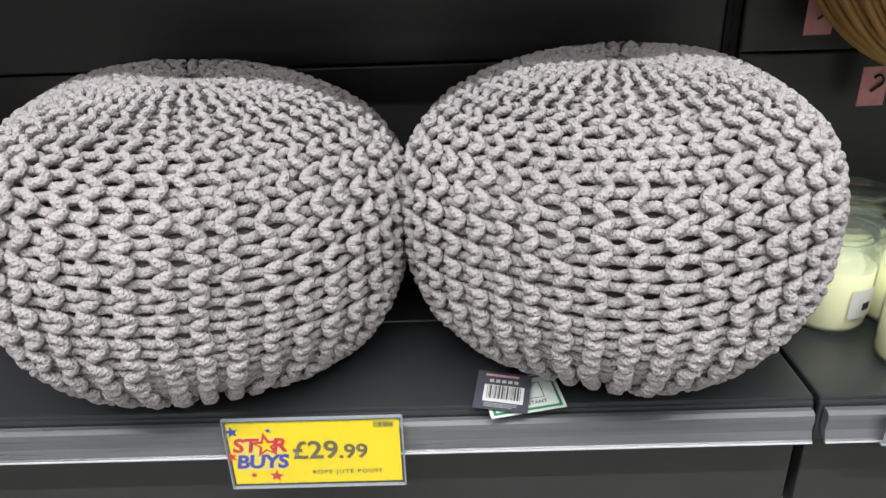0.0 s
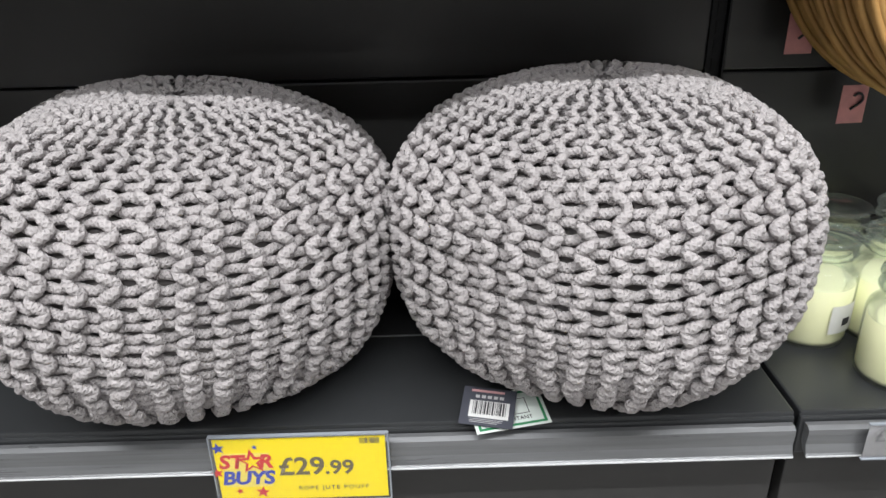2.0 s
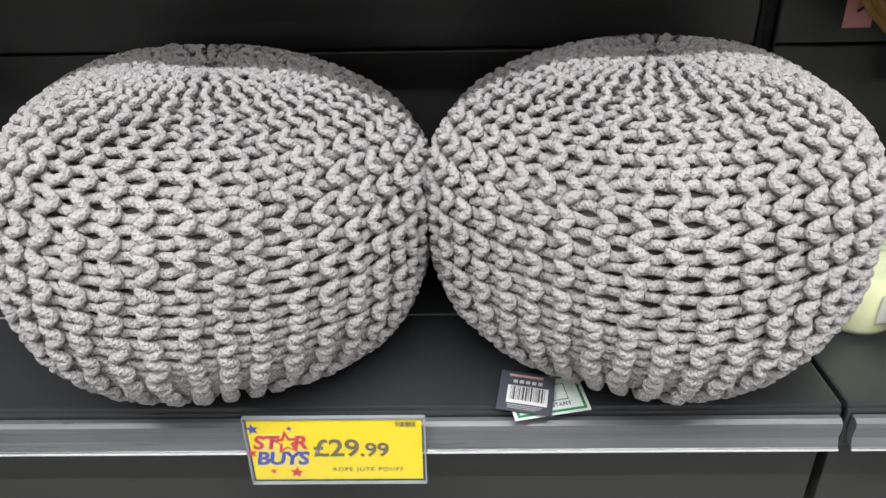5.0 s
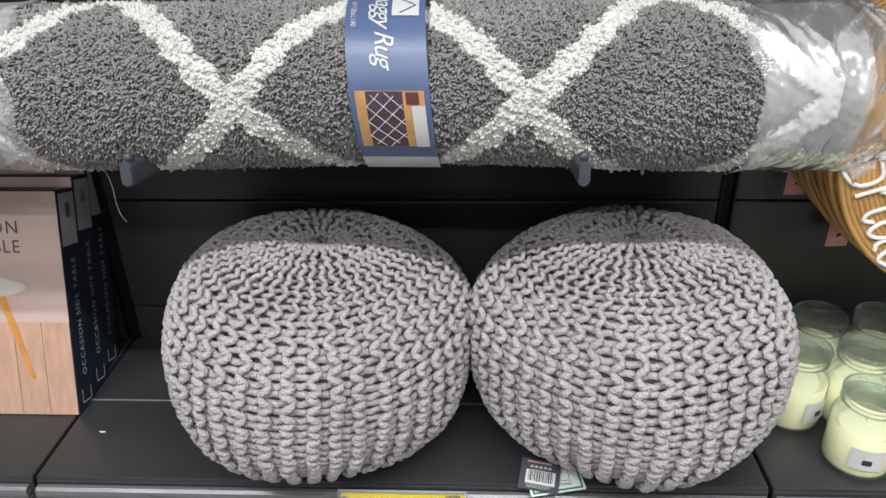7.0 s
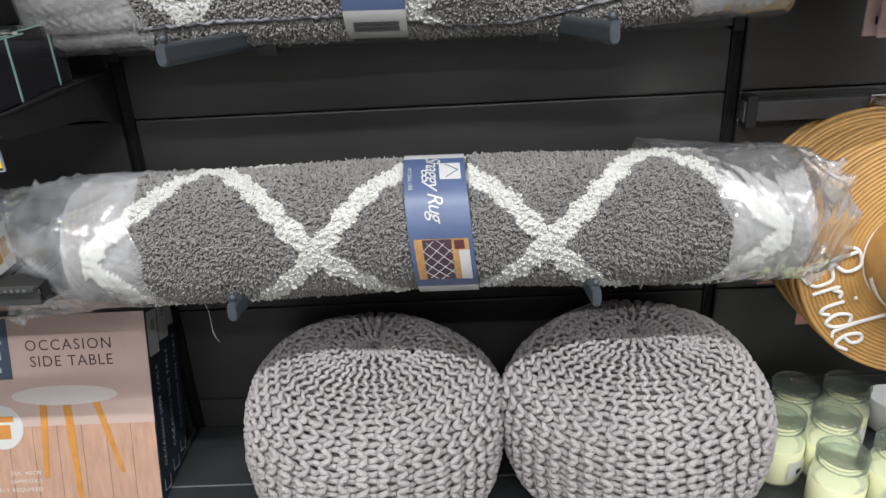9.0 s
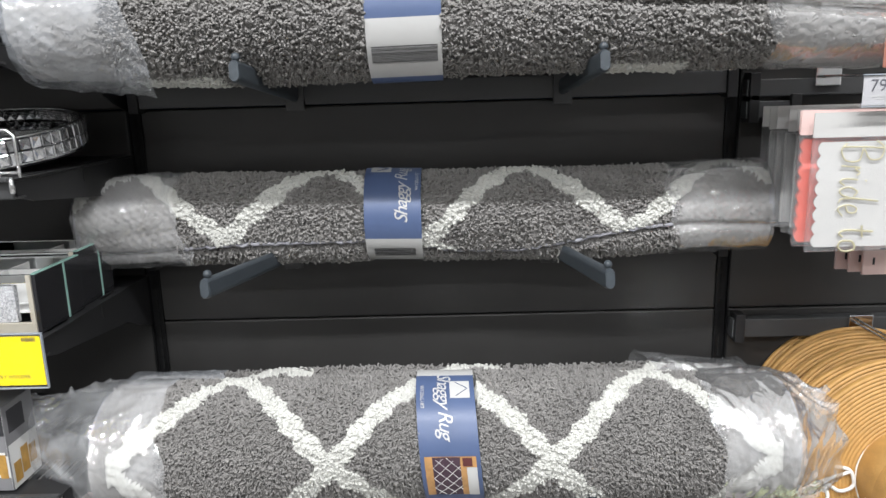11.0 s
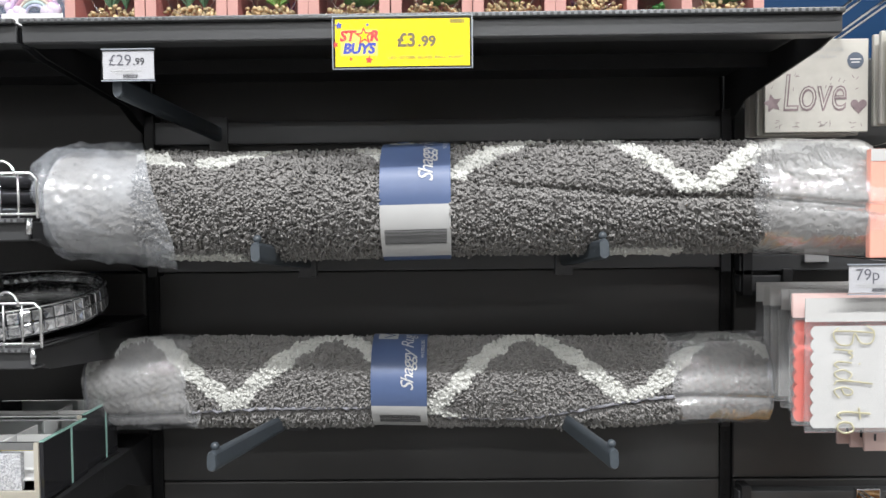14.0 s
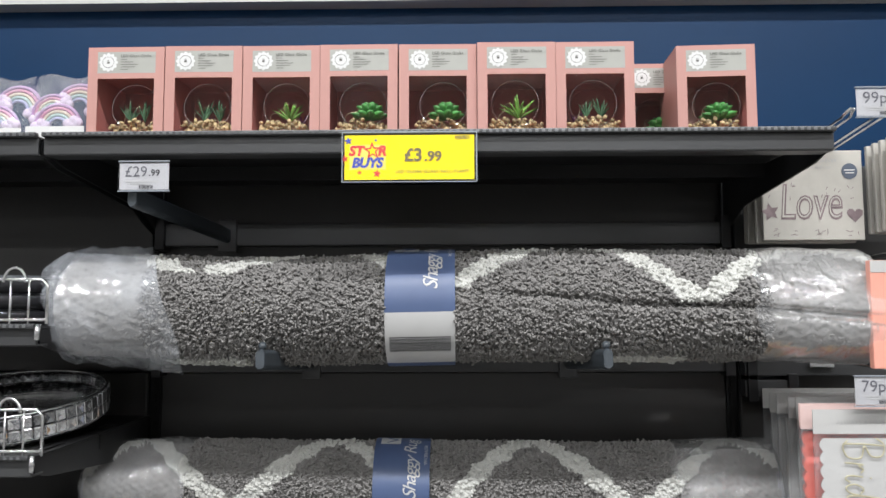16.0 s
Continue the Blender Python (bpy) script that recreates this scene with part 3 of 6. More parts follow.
    ff = (np.arange(n)[:, None, None] * 9 + tri[None]).reshape(-1, 3)
    grey = np.repeat(~white, len(tri))
    for nm, keep, mt in (("grey_pile", grey, M_GREYPILE), ("white_pile", ~grey, M_WHITEPILE)):
        sub = ff[keep]
        used = np.unique(sub)
        remap = np.zeros(len(vv), dtype=np.int64)
        remap[used] = np.arange(len(used))
        pile = mesh_part(nm, vv[used], remap[sub], [mt], ob, "shaggy grey pile" if nm == "grey_pile" else "ivory diamond lattice lines in the pile", True)
        pile["kind"] = "stuff"
    # the woven hem along the loose edge
    hem_out = 0.0035
    hx = np.linspace(film_left, film_right, 90)
    hem = roll.point(hx, roll.lip_at(hx) + 0.015, np.full(90, hem_out))
    hem[:, 2] += 0.0006 * np.sin(hx * 240)
    if roll.seed == 2:
        tube_part("hem", hem, 0.0034, M_BACKING, ob, 6, False, "grey bound hem of the loose edge")
    # film over both ends: drawn tight over the roll, or a loose bag pressed flat past it
    for sgn, xin, xend, style, material in ((-1, film_left, tail_left) + wraps[0], (1, film_right, tail_right) + wraps[1]):
        film_wrap(roll, ob, sgn, xin, xend, style, material)
    return ob


def film_wrap(roll, ob, sgn, xin, xend, style, material):
    m, k = 84, 168
    rollend = roll.x0 if sgn < 0 else roll.x1
    on_roll, ln = abs(rollend - xin), abs(xend - xin)
    a = np.arange(k) * 2 * np.pi / k
    gs, ga = np.meshgrid(np.linspace(0, 1, m), a, indexing="ij")
    past = np.clip((gs * ln - on_roll) / max(0.012, ln - on_roll), 0, 1)
    rs = np.random.RandomState(roll.seed * 13 + 5 + sgn)
    # creases: sharp ridges that run round and across, each fading in patches
    fold = np.zeros_like(gs)
    for _ in range(9):
        turns, along, p0, p1 = rs.randint(2, 9) * rs.choice((-1, 1)), rs.uniform(4, 26), rs.uniform(0, 6.28), rs.uniform(0, 6.28)
        bend = 0.7 * np.sin(2 * ga + p1) + 0.5 * np.sin(9 * gs + p0)
        patch = np.clip(0.4 + np.sin(3 * ga + 7 * gs + p1), 0, 1)
        fold += patch * (1 - np.abs(np.sin(0.5 * (turns * ga + along * gs + p0) + bend))) ** 5
    soft = np.sin(5 * ga + 9 * gs + p0) + 0.7 * np.sin(8 * ga - 13 * gs + p1)
    loose = style != "tight"
    out = 0.0050 + 0.0006 * soft + (0.0055 if loose else 0.0028) * fold * (0.4 + 0.8 * past)
    if style == "flared":
        out = out + 0.012 * np.exp(-gs * ln / 0.03) * (0.55 + 0.45 * np.sin(3 * ga + 1)) + 0.007 * (0.5 + 0.5 * np.sin(4 * ga + 5 * gs))
    edge = 0.045 * np.sin(ga + 2.2) if style == "flared" else 0.012 * np.sin(2 * ga + 1.5 + roll.seed) + 0.005 * np.sin(7 * ga)
    xx = xin + sgn * gs * ln + (1 - gs) ** 2 * edge
    if loose:
        xx = xx + sgn * past * (0.016 * np.sin(2 * ga + 0.8 + sgn) + 0.006 * np.sin(9 * ga))
    if style == "bag":
        out = out + past * (0.004 * soft + (0.006 if sgn < 0 else 0.002) * fold - (0.06 if sgn < 0 else 0.20) * roll.r)
    else:
        out = out - roll.r * (0.55 if loose else 0.9) * past ** (1.6 if loose else 2.2)
    v = roll.point(xx.ravel(), ga.ravel(), out.ravel(), 0.0)
    if style == "bag":
        yy, zz = roll.axis(xx.ravel())
        flat = past.ravel()
        v[:, 1] = yy + (v[:, 1] - yy) * (1 - 0.86 * flat) - 0.03 * flat
        v[:, 2] = zz + (v[:, 2] - zz) * (1 + 0.02 * flat) - 0.010 * flat
    i, j = np.meshgrid(np.arange(m - 1), np.arange(k), indexing="ij")
    j2 = (j + 1) % k
    f = np.stack([i * k + j, i * k + j2, (i + 1) * k + j2, (i + 1) * k + j], -1).reshape(-1, 4)
    mesh_part("film_wrap", v, f, [material], ob, "crumpled clear film over the end")


def band(roll, name, xa, xb, t0, t1, material, parent, out=0.004, n=28, label="", skew=0.0):
    """A strip of card bent round the roll between two angles (degrees)."""
    bm = bmesh.new()
    rows = []
    for k in range(n + 1):
        t = radians(t0 + (t1 - t0) * k / n)
        sh = skew * math.sin(t)
        q = roll_plain(roll, np.array([xa + sh, xb + sh]), np.array([t, t]), out)
        rows.append([bm.verts.new(p) for p in q])
    for a, b in zip(rows[:-1], rows[1:]):
        bm.faces.new((a[0], a[1], b[1], b[0]))
    ob = part(name, bm, material, parent, label, True)
    return ob


def roll_plain(roll, x, th, out):
    yy, zz = roll.axis(x)
    r = roll.r + 0.0035 + out
    return np.stack([x, yy - r * np.cos(th), zz + roll.squash * r * np.sin(th)], -1)


def sleeve(roll, xa, xb, zones, words_at, photo_at, skew=0.0, flip=False):
    """The printed card sleeve round a rug. zones: (angle from, angle to, material)."""
    ob = thing("rug_sleeve", "navy and white card sleeve wrapped round a rolled rug", "label sleeve", "rug sleeves")
    for t0, t1, m in zones:
        band(roll, "sleeve_band", xa, xb, t0, t1, m, ob, 0.004, 26, skew=skew)
    r = roll.r + 0.0035 + 0.0052

    def bend_at(xc, top):
        def go(a, b):
            t = radians(top) + (a / r if flip else -a / r)
            q = roll_plain(roll, np.array([xc + (-b if flip else b) + skew * math.sin(t)]), np.array([t]), 0.0052)[0]
            return Vector(q)
        return go

    w = xb - xa
    logo_at = 92 if flip else words_at - 8
    text_part("title", "Shaggy Rug", 0.031, M_LABELW, ob, None, 0.86, 0.35, 0.0, "LEFT", 1.0, bend_at(xa + (0.66 if flip else 0.47) * w, words_at))
    text_part("size_line", "W120xL180", 0.0085, M_LABELW, ob, None, 1.0, 0, 0, "LEFT", 1.0, bend_at(xa + (0.93 if flip else 0.10) * w, words_at + 40 if flip else words_at - 16))
    patch = band(roll, "logo_patch", xa + (0.10 if flip else 0.58) * w, xa + (0.46 if flip else 0.92) * w, logo_at - 22, logo_at - 3, M_LABELW, ob, 0.0052, 6, skew=skew)
    lines = []
    for ta, tb in ((5.0, 12.5), (12.5, 20.0)):
        pts = []
        for k in range(7):
            g = k / 6
            t = radians(logo_at - (ta + (tb - ta) * g))
            u = ((0.68 + 0.2 * g) if ta == 5.0 else (0.88 - 0.2 * g)) - (0.47 if flip else 0.0)
            pts.append(roll_plain(roll, np.array([xa + u * w + skew * math.sin(t)]), np.array([t]), 0.006)[0])
        lines.append(np.array(pts))
    v, f = join_tubes(lines, 0.0006, 4)
    mesh_part("logo_roof", v, f, [M_NAVY], patch)
    if photo_at is not None:
        p0, p1 = photo_at
        band(roll, "photo_floor", xa + 0.07 * w, xa + 0.93 * w, p0, p1, mat("photo_wood", (0.45, 0.25, 0.10), 0.4, 0, 0.25, 60), ob, 0.0052, 8, skew=skew)
        band(roll, "photo_rug", xa + 0.2 * w, xa + 0.66 * w, p0 + 0.5, p1 - 0.5, mat("photo_plum", (0.06, 0.035, 0.05), 0.4, 0, 0.2, 80), ob, 0.0058, 8, skew=skew)
        band(roll, "photo_light", xa + 0.76 * w, xa + 0.93 * w, p0, p1 - 9, M_LABELW, ob, 0.0058, 8, skew=skew)
        band(roll, "photo_chair", xa + 0.7 * w, xa + 0.86 * w, p1 - 8, p1 - 1, mat("photo_dark", (0.10, 0.03, 0.03), 0.4), ob, 0.0064, 4, skew=skew)
        lines = []
        for g in range(-3, 6):
            for sgn in (1, -1):
                pts = []
                for k in range(9):
                    u = 0.2 + 0.46 * k / 8
                    tt = g / 4.0 + sgn * (k / 8) * 0.55
                    if 0.02 < tt < 0.98:
                        t = radians(p0 + (p1 - p0) * tt)
                        pts.append(roll_plain(roll, np.array([xa + u * w + skew * math.sin(t)]), np.array([t]), 0.0064)[0])
                if len(pts) > 2:
                    lines.append(np.array(pts))
        v, f = join_tubes(lines, 0.0005, 4)
        mesh_part("photo_lattice", v, f, [M_LABELW], ob)
    return ob


def barcode_band(roll, ob, xa, xb, t0, t1, seed):
    rnd = random.Random(seed)
    bm = bmesh.new()
    t = t0
    while t < t1:
        w = rnd.choice((0.25, 0.25, 0.5, 0.8))
        q = [roll_plain(roll, np.array([xa, xb]), np.full(2, radians(a)), 0.0052) for a in (t, t + w)]
        vs = [bm.verts.new(p) for p in (q[0][0], q[0][1], q[1][1], q[1][0])]
        bm.faces.new(vs)
        t += w + rnd.choice((0.3, 0.5))
    part("barcode", bm, M_INK, ob)


R1 = Roll(-0.262, 0.741, 0.098, -0.525, 0.545, -0.158, 0.335, radians(3), (radians(98), 0.05), 1)
R2 = Roll(-0.092, 1.085, 0.073, -0.600, 0.563, -0.012, 0.338, radians(-28), (radians(-38), 0.10), 2)
R3 = Roll(-0.260, 1.398, 0.0822, -0.560, 0.640, 0.380, 0.37, radians(12), (radians(24), 0.04), 3)
R4 = Roll(-0.100, 0.724, 0.070, -0.555, 0.555, -0.11, 0.355, radians(-20), (radians(-38), 0.10), 4)
R1.card, R2.card, R3.card = (-0.018, 0.064), (-0.110, -0.021), (-0.073, 0.023)
BAG, TIGHT, FLARED = ("bag", M_FILM), ("tight", M_TIGHT), ("flared", M_MILKY)
rug(R1, "thick rolled shaggy grey rug with ivory diamond lines, film-wrapped ends", -0.415, 0.425, -0.665, 0.622, (BAG, BAG))
rug(R2, "thin rolled shaggy grey rug with ivory lines against the back panel", -0.425, 0.40, -0.618, 0.578, (TIGHT, TIGHT))
rug(R3, "rolled shaggy grey rug, mostly plain grey side out, film-wrapped ends", -0.425, 0.470, -0.590, 0.672, (FLARED, TIGHT))
rug(R4, "rolled shaggy grey rug lying behind a thicker one, film-wrapped ends", -0.40, 0.41, -0.60, 0.585, (("tight", M_MILKY), ("flared", M_FILM)))
S1 = sleeve(R1, -0.022, 0.068, ((-62, -40, M_LABELW), (-40, 88, M_NAVY), (88, 118, M_LABELW)), 88, (-28, 10), skew=-0.008)
S2 = sleeve(R2, -0.113, -0.018, ((-95, -78, M_NAVY), (-78, -22, M_LABELW), (-22, 135, M_NAVY)), -2, None, flip=True)
barcode_band(R2, S2, -0.10, -0.03, -52, -36, 3)
S3 = sleeve(R3, -0.076, 0.026, ((-85, -66, M_NAVY), (-66, -4, M_LABELW), (-4, 130, M_NAVY)), 16, None, flip=True)
barcode_band(R3, S3, -0.07, 0.02, -45, -28, 4)


# ---- prongs and rails ----
def rail(z, x0=-HALF + 0.004, x1=HALF - 0.004, h=0.04, y=-0.016, label="dark steel hook rail clipped across the back panels"):
    ob = thing("hook_rail", label, "hook rail", "hook rails")
    box_part("bar", ((x0 + x1) / 2, y, z), (x1 - x0, 0.026, h), M_RAIL, ob, 0.002)
    for sx in (x0 + 0.012, x1 - 0.012):
        box_part("clip", (sx, y - 0.004, z + 0.002), (0.018, 0.034, h + 0.02), M_BLACK, ob, 0.002)
    return ob


def prong(x, z_tip, y_tip=-0.39, rise=0.030, dx=0.0, base_x=None):
    ob = thing("rug_prong", "slate-grey steel display prong with a rounded tip", "prong", "rug prongs")
    bx = x if base_x is None else base_x
    a, b = Vector((bx, -0.03, z_tip - rise)), Vector((x, y_tip, z_tip))
    d = (b - a).normalized()
    side = Vector((0, 0, 1)).cross(d).normalized()
    up = d.cross(side).normalized() * -1
    if up.z < 0:
        up = -up
    bm = bmesh.new()
    n = 16
    rings = []
    for p, sc in ((a, 1), (b - d * 0.004, 1), (b, 0.86)):
        ring = []
        for k in range(n):
            t = 2 * math.pi * k / n
            cx, cz = math.cos(t), math.sin(t)
            off = side * (cx * 0.0074 * sc) + up * (cz * 0.0080 * sc + (0.0066 if cz > 0 else -0.0066) * sc)
            ring.append(bm.verts.new(p + off))
        rings.append(ring)
    for r0, r1 in zip(rings[:-1], rings[1:]):
        for k in range(n):
            bm.faces.new((r0[k], r0[(k + 1) % n], r1[(k + 1) % n], r1[k]))
    bm.faces.new(rings[0])
    bm.faces.new(rings[-1])
    bmesh.ops.recalc_face_normals(bm, faces=bm.faces)
    arm = part("arm", bm, M_PRONG, ob)
    ball = bmesh.new()
    bmesh.ops.create_uvsphere(ball, u_segments=14, v_segments=10, radius=0.006)
    for v in ball.verts:
        v.co += b - d * 0.012 + up * 0.019
    part("stop_ball", ball, M_PRONG, arm, "", True)
    box_part("foot", (bx, -0.031, z_tip - rise), (0.034, 0.008, 0.062), M_RAIL, ob, 0.002)
    return ob


for zt, xs, rise in ((0.672, (-0.284, 0.24), 0.055), (1.036, (-0.31, 0.248), 0.03), (1.326, (-0.243, 0.235), 0.03)):
    rail(zt - rise)
    for px in xs:
        prong(px, zt, rise=rise, base_x=px * 0.86 if zt > 1.0 and zt < 1.1 else px)
rail(1.535, h=0.042)
prong(-0.427, 1.553, rise=0.02, base_x=-0.405)


# ---- printed tickets ----
def star_ticket(name, x0, x1, z0, z1, y, price, tail, pence, line, label, logo=True, seed=1, lean=0.0):
    """A yellow promotional ticket in a clear holder, facing the aisle."""
    ob = thing(name, label, "price ticket", "yellow tickets")
    w, h = x1 - x0, z1 - z0
    m = front((x0 + x1) / 2, y, (z0 + z1) / 2, lean)
    bm = bmesh.new()
    add_box(bm, (0, 0, 0), (w * 0.965, h * 0.90, 0.0008), m)
    part("card", bm, M_YELLOW, ob, "bright yellow printed card")
    bm = bmesh.new()
    add_box(bm, (0, 0, 0.0032), (w, h, 0.0006), m)
    part("holder_front", bm, M_CLEAR, ob, "clear plastic sleeve")
    rim = bmesh.new()
    for c, s in (((0, h / 2, 0.001), (w, 0.0016, 0.004)), ((0, -h / 2, 0.001), (w, 0.001, 0.004)), ((-w / 2, 0, 0.001), (0.001, h, 0.004)), ((w / 2, 0, 0.001), (0.0016, h, 0.004))):
        add_box(rim, c, s, m)
    part("holder_rim", rim, M_TICKRIM, ob)
    if logo:
        cx = -w * 0.31
        text_part("star_word", "ST", h * 0.27, M_RED, ob, m @ Matrix.Translation((cx - w * 0.088, h * 0.12, 0.0011)), 1.0, 0.2, 0.0009)
        text_part("star_word", "R", h * 0.27, M_RED, ob, m @ Matrix.Translation((cx + w * 0.105, h * 0.12, 0.0011)), 1.0, 0.2, 0.0009)
        text_part("buys_word", "BUYS", h * 0.27, M_BLUEP, ob, m @ Matrix.Translation((cx - w * 0.005, -h * 0.12, 0.0011)), 0.95, 0.2, 0.0009)
        bm = bmesh.new()
        add_box(bm, (cx, 0.0, 0.0006), (w * 0.27, h * 0.50, 0.0003), m)
        part("logo_ground", bm, M_STARGROUND, ob)
        for sx, sy, sr, turn, ink in ((0.035, 0.13, 0.19, 4, M_RED), (-0.17, -0.03, 0.075, 10, M_RED), (0.07, -0.33, 0.09, -8, M_RED), (-0.06, -0.31, 0.05, 15, M_RED), (-0.145, 0.33, 0.085, 8, M_BLUEP), (0.06, 0.34, 0.04, 0, M_BLUEP)):
            bm = bmesh.new()
            star_bm(bm, m, cx + w * sx, h * sy, h * sr, turn, 0.42, 0.0012)
            part("printed_star", bm, ink, ob)
        bm = bmesh.new()
        star_bm(bm, m, cx + w * 0.035, h * 0.125, h * 0.11, 4, 0.4, 0.0016)
        part("star_heart", bm, M_YELLOW, ob)
    px = (-w * 0.135 if len(price) > 2 else -w * 0.04) if logo else -w * 0.2
    text_part("pounds", price, h * 0.36, M_PRINT, ob, m @ Matrix.Translation((px, 0.03 * h, 0.0011)), 1.0, 0, 0.0007, "LEFT")
    text_part("pence", pence, h * 0.285, M_PRINT, ob, m @ Matrix.Translation((px + tail, 0.005 * h, 0.0011)), 1.0, 0, 0.0006, "LEFT")
    text_part("product_line", line, h * 0.085, M_PRINT, ob, m @ Matrix.Translation((w * 0.17, -h * 0.29, 0.0011)), 1.25, 0, 0.0001)
    bars("barcode", m, barcode_rects(w * 0.34, w * 0.45, h * 0.35, h * 0.43, seed), M_PRINT, ob, 0.0009)
    return ob


def small_ticket(x0, x1, z0, z1, y, pounds, pence, label, turn=0.0, seed=1, tail=0.5, size=0.5):
    ob = thing("price_tag", label, "price tag", "white price tags")
    w, h = x1 - x0, z1 - z0
    m = front((x0 + x1) / 2, y, (z0 + z1) / 2, 0, turn)
    bm = bmesh.new()
    add_box(bm, (0, 0, 0), (w * 0.96, h * 0.9, 0.0008), m)
    part("card", bm, M_TAG, ob)
    bm = bmesh.new()
    add_box(bm, (0, 0, 0.002), (w, h, 0.0006), m)
    part("holder", bm, M_CLEAR, ob, "clear plastic ticket pocket")
    for sy in (-1, 1):
        box_part("holder_rim", (0, sy * h / 2, 0.0008), (w, 0.0015, 0.004), M_TICKRIM, ob, 0, m)
    text_part("pounds", pounds, h * size, M_GREYINK, ob, m @ Matrix.Translation((-w * 0.38, h * 0.14, 0.001)), 1.0, 0, 0.0, "LEFT")
    if pence:
        text_part("pence", pence, h * size * 0.62, M_INK, ob, m @ Matrix.Translation((-w * 0.38 + w * tail, h * 0.10, 0.001)), 1.0, 0, 0.0002, "LEFT")
    bars("small_print", m, [(-w * 0.35, w * 0.3, -h * 0.2, -h * 0.16), (-w * 0.3, w * 0.1, -h * 0.27, -h * 0.24)], M_GREYPRINT, ob, 0.0009)
    bars("barcode", m, barcode_rects(-w * 0.1, w * 0.18, -h * 0.42, -h * 0.3, seed), M_INK, ob, 0.0009)
    return ob


M_GREYINK = mat("soft_ink", (0.10, 0.10, 0.12), 0.6)
M_TICKRIM = mat("holder_edge", (0.30, 0.33, 0.37), 0.3, 0, 0.05, 30)
M_STARGROUND = mat("pale_print_ground", (0.84, 0.70, 0.12), 0.45)
M_GREYPRINT = mat("pale_print", (0.45, 0.45, 0.45), 0.6)

star_ticket("star_ticket", -0.080, 0.107, 0.093, 0.184, -0.394, "£29", 0.0495, ".99", "ROPE JUTE POUFF", "yellow promotional price ticket for the knitted pouffes", seed=5)
star_ticket("star_ticket", -0.126, 0.056, 1.566, 1.634, -0.424, "£3", 0.0275, ".99", "LED GLOBE GLASS BALL PLANT", "yellow promotional price ticket on the top shelf edge", seed=6)
star_ticket("star_ticket", -0.722, -0.538, 0.902, 0.982, -0.402, "9", 0.02, ".99", "JEWELLERY HOLDER", "yellow price ticket under the mirrored boxes", False, 7)
small_ticket(-0.443, -0.371, 1.560, 1.602, -0.398, "£29", ".99", "white price tag at the tip of an empty prong", seed=8, tail=0.47)
small_ticket(0.612, 0.690, 0.130, 0.176, -0.394, "£2", ".99", "white price tag on the strip below the candles", seed=9, tail=0.32)
small_ticket(0.585, 0.670, 1.257, 1.299, -0.352, "79p", "", "white price tag before the party bags", seed=10, size=0.55)
small_ticket(0.605, 0.690, 1.668, 1.712, -0.355, "99p", "", "white price tag on a wire above the balloon packs", seed=11, size=0.55)


# ---- swing tags of the pouffe ----
def card_at(name, label, m, w, h, material, category="tag"):
    ob = thing(name, label, category)
    bm = bmesh.new()
    add_box(bm, (0, 0, 0), (w, h, 0.0007), m)
    part("card", bm, material, ob)
    return ob


M_TAGGREY = mat("slate_card", (0.055, 0.058, 0.075), 0.5, 0, 0.08, 60)
M_GREEN = mat("green_print", (0.03, 0.22, 0.09), 0.5)
M_PALECARD = mat("pale_card", (0.70, 0.76, 0.72), 0.5, 0, 0.03, 60)
tm = pose(0.236, -0.360, DECK + 0.008, 14, 0, 12)
tag2 = card_at("care_card", "white care card with a green border under the pouffe", tm, 0.083, 0.050, M_PALECARD)
bars("green_border", tm, [(-0.038, 0.038, 0.0195, 0.0225), (-0.038, 0.038, -0.0225, -0.0195), (-0.038, -0.035, -0.0195, 0.0195), (0.035, 0.038, -0.0195, 0.0195)], M_GREEN, tag2, 0.0008)
bars("symbol_box", tm, [(-0.004, 0.022, 0.012, 0.0128), (-0.004, 0.022, -0.008, -0.0072), (-0.004, -0.0032, -0.008, 0.012), (0.0212, 0.022, -0.008, 0.012)], M_INK, tag2, 0.0008)
text_part("warning_word", "RESISTANT", 0.0065, M_INK, tag2, tm @ Matrix.Translation((0.006, -0.0135, 0.0008)), 1.1, 0, 0.0001)
tm = pose(0.214, -0.362, DECK + 0.014, 16, 2, -11)
tag1 = card_at("swing_tag", "slate-grey swing tag with a white barcode panel", tm, 0.058, 0.050, M_TAGGREY)
bars("barcode_panel", tm, [(-0.020, 0.023, -0.015, 0.007)], M_WHITE, tag1, 0.0007)
bars("barcode", tm, barcode_rects(-0.0165, 0.0195, -0.011, 0.006, 3), M_INK, tag1, 0.0011)
bars("print_lines", tm, [(-0.020, 0.016, 0.0185, 0.0215)], mat("pink_print", (0.55, 0.30, 0.30), 0.5), tag1, 0.0007)
bars("care_symbols", tm, [(-0.015 + 0.0066 * k, -0.0105 + 0.0066 * k, 0.0105, 0.0145) for k in range(5)], M_GREYPRINT, tag1, 0.0007)
bars("small_print", tm, [(-0.018, 0.018, -0.0175, -0.0168), (-0.018, 0.017, -0.0195, -0.0188), (-0.018, 0.012, -0.0215, -0.0208)], M_GREYPRINT, tag1, 0.0007)

# loose thread below the lowest rug
thr = thing("loose_thread", "thin pale thread hanging below a rug", "thread")
tp = np.linspace(0, 1, 16)
tube_part("strand", np.stack([-0.362 + 0.006 * np.sin(5 * tp) + 0.022 * tp ** 2, -0.30 + 0 * tp, 0.655 - 0.085 * tp], -1), 0.0003, M_WHITE, thr, 5)


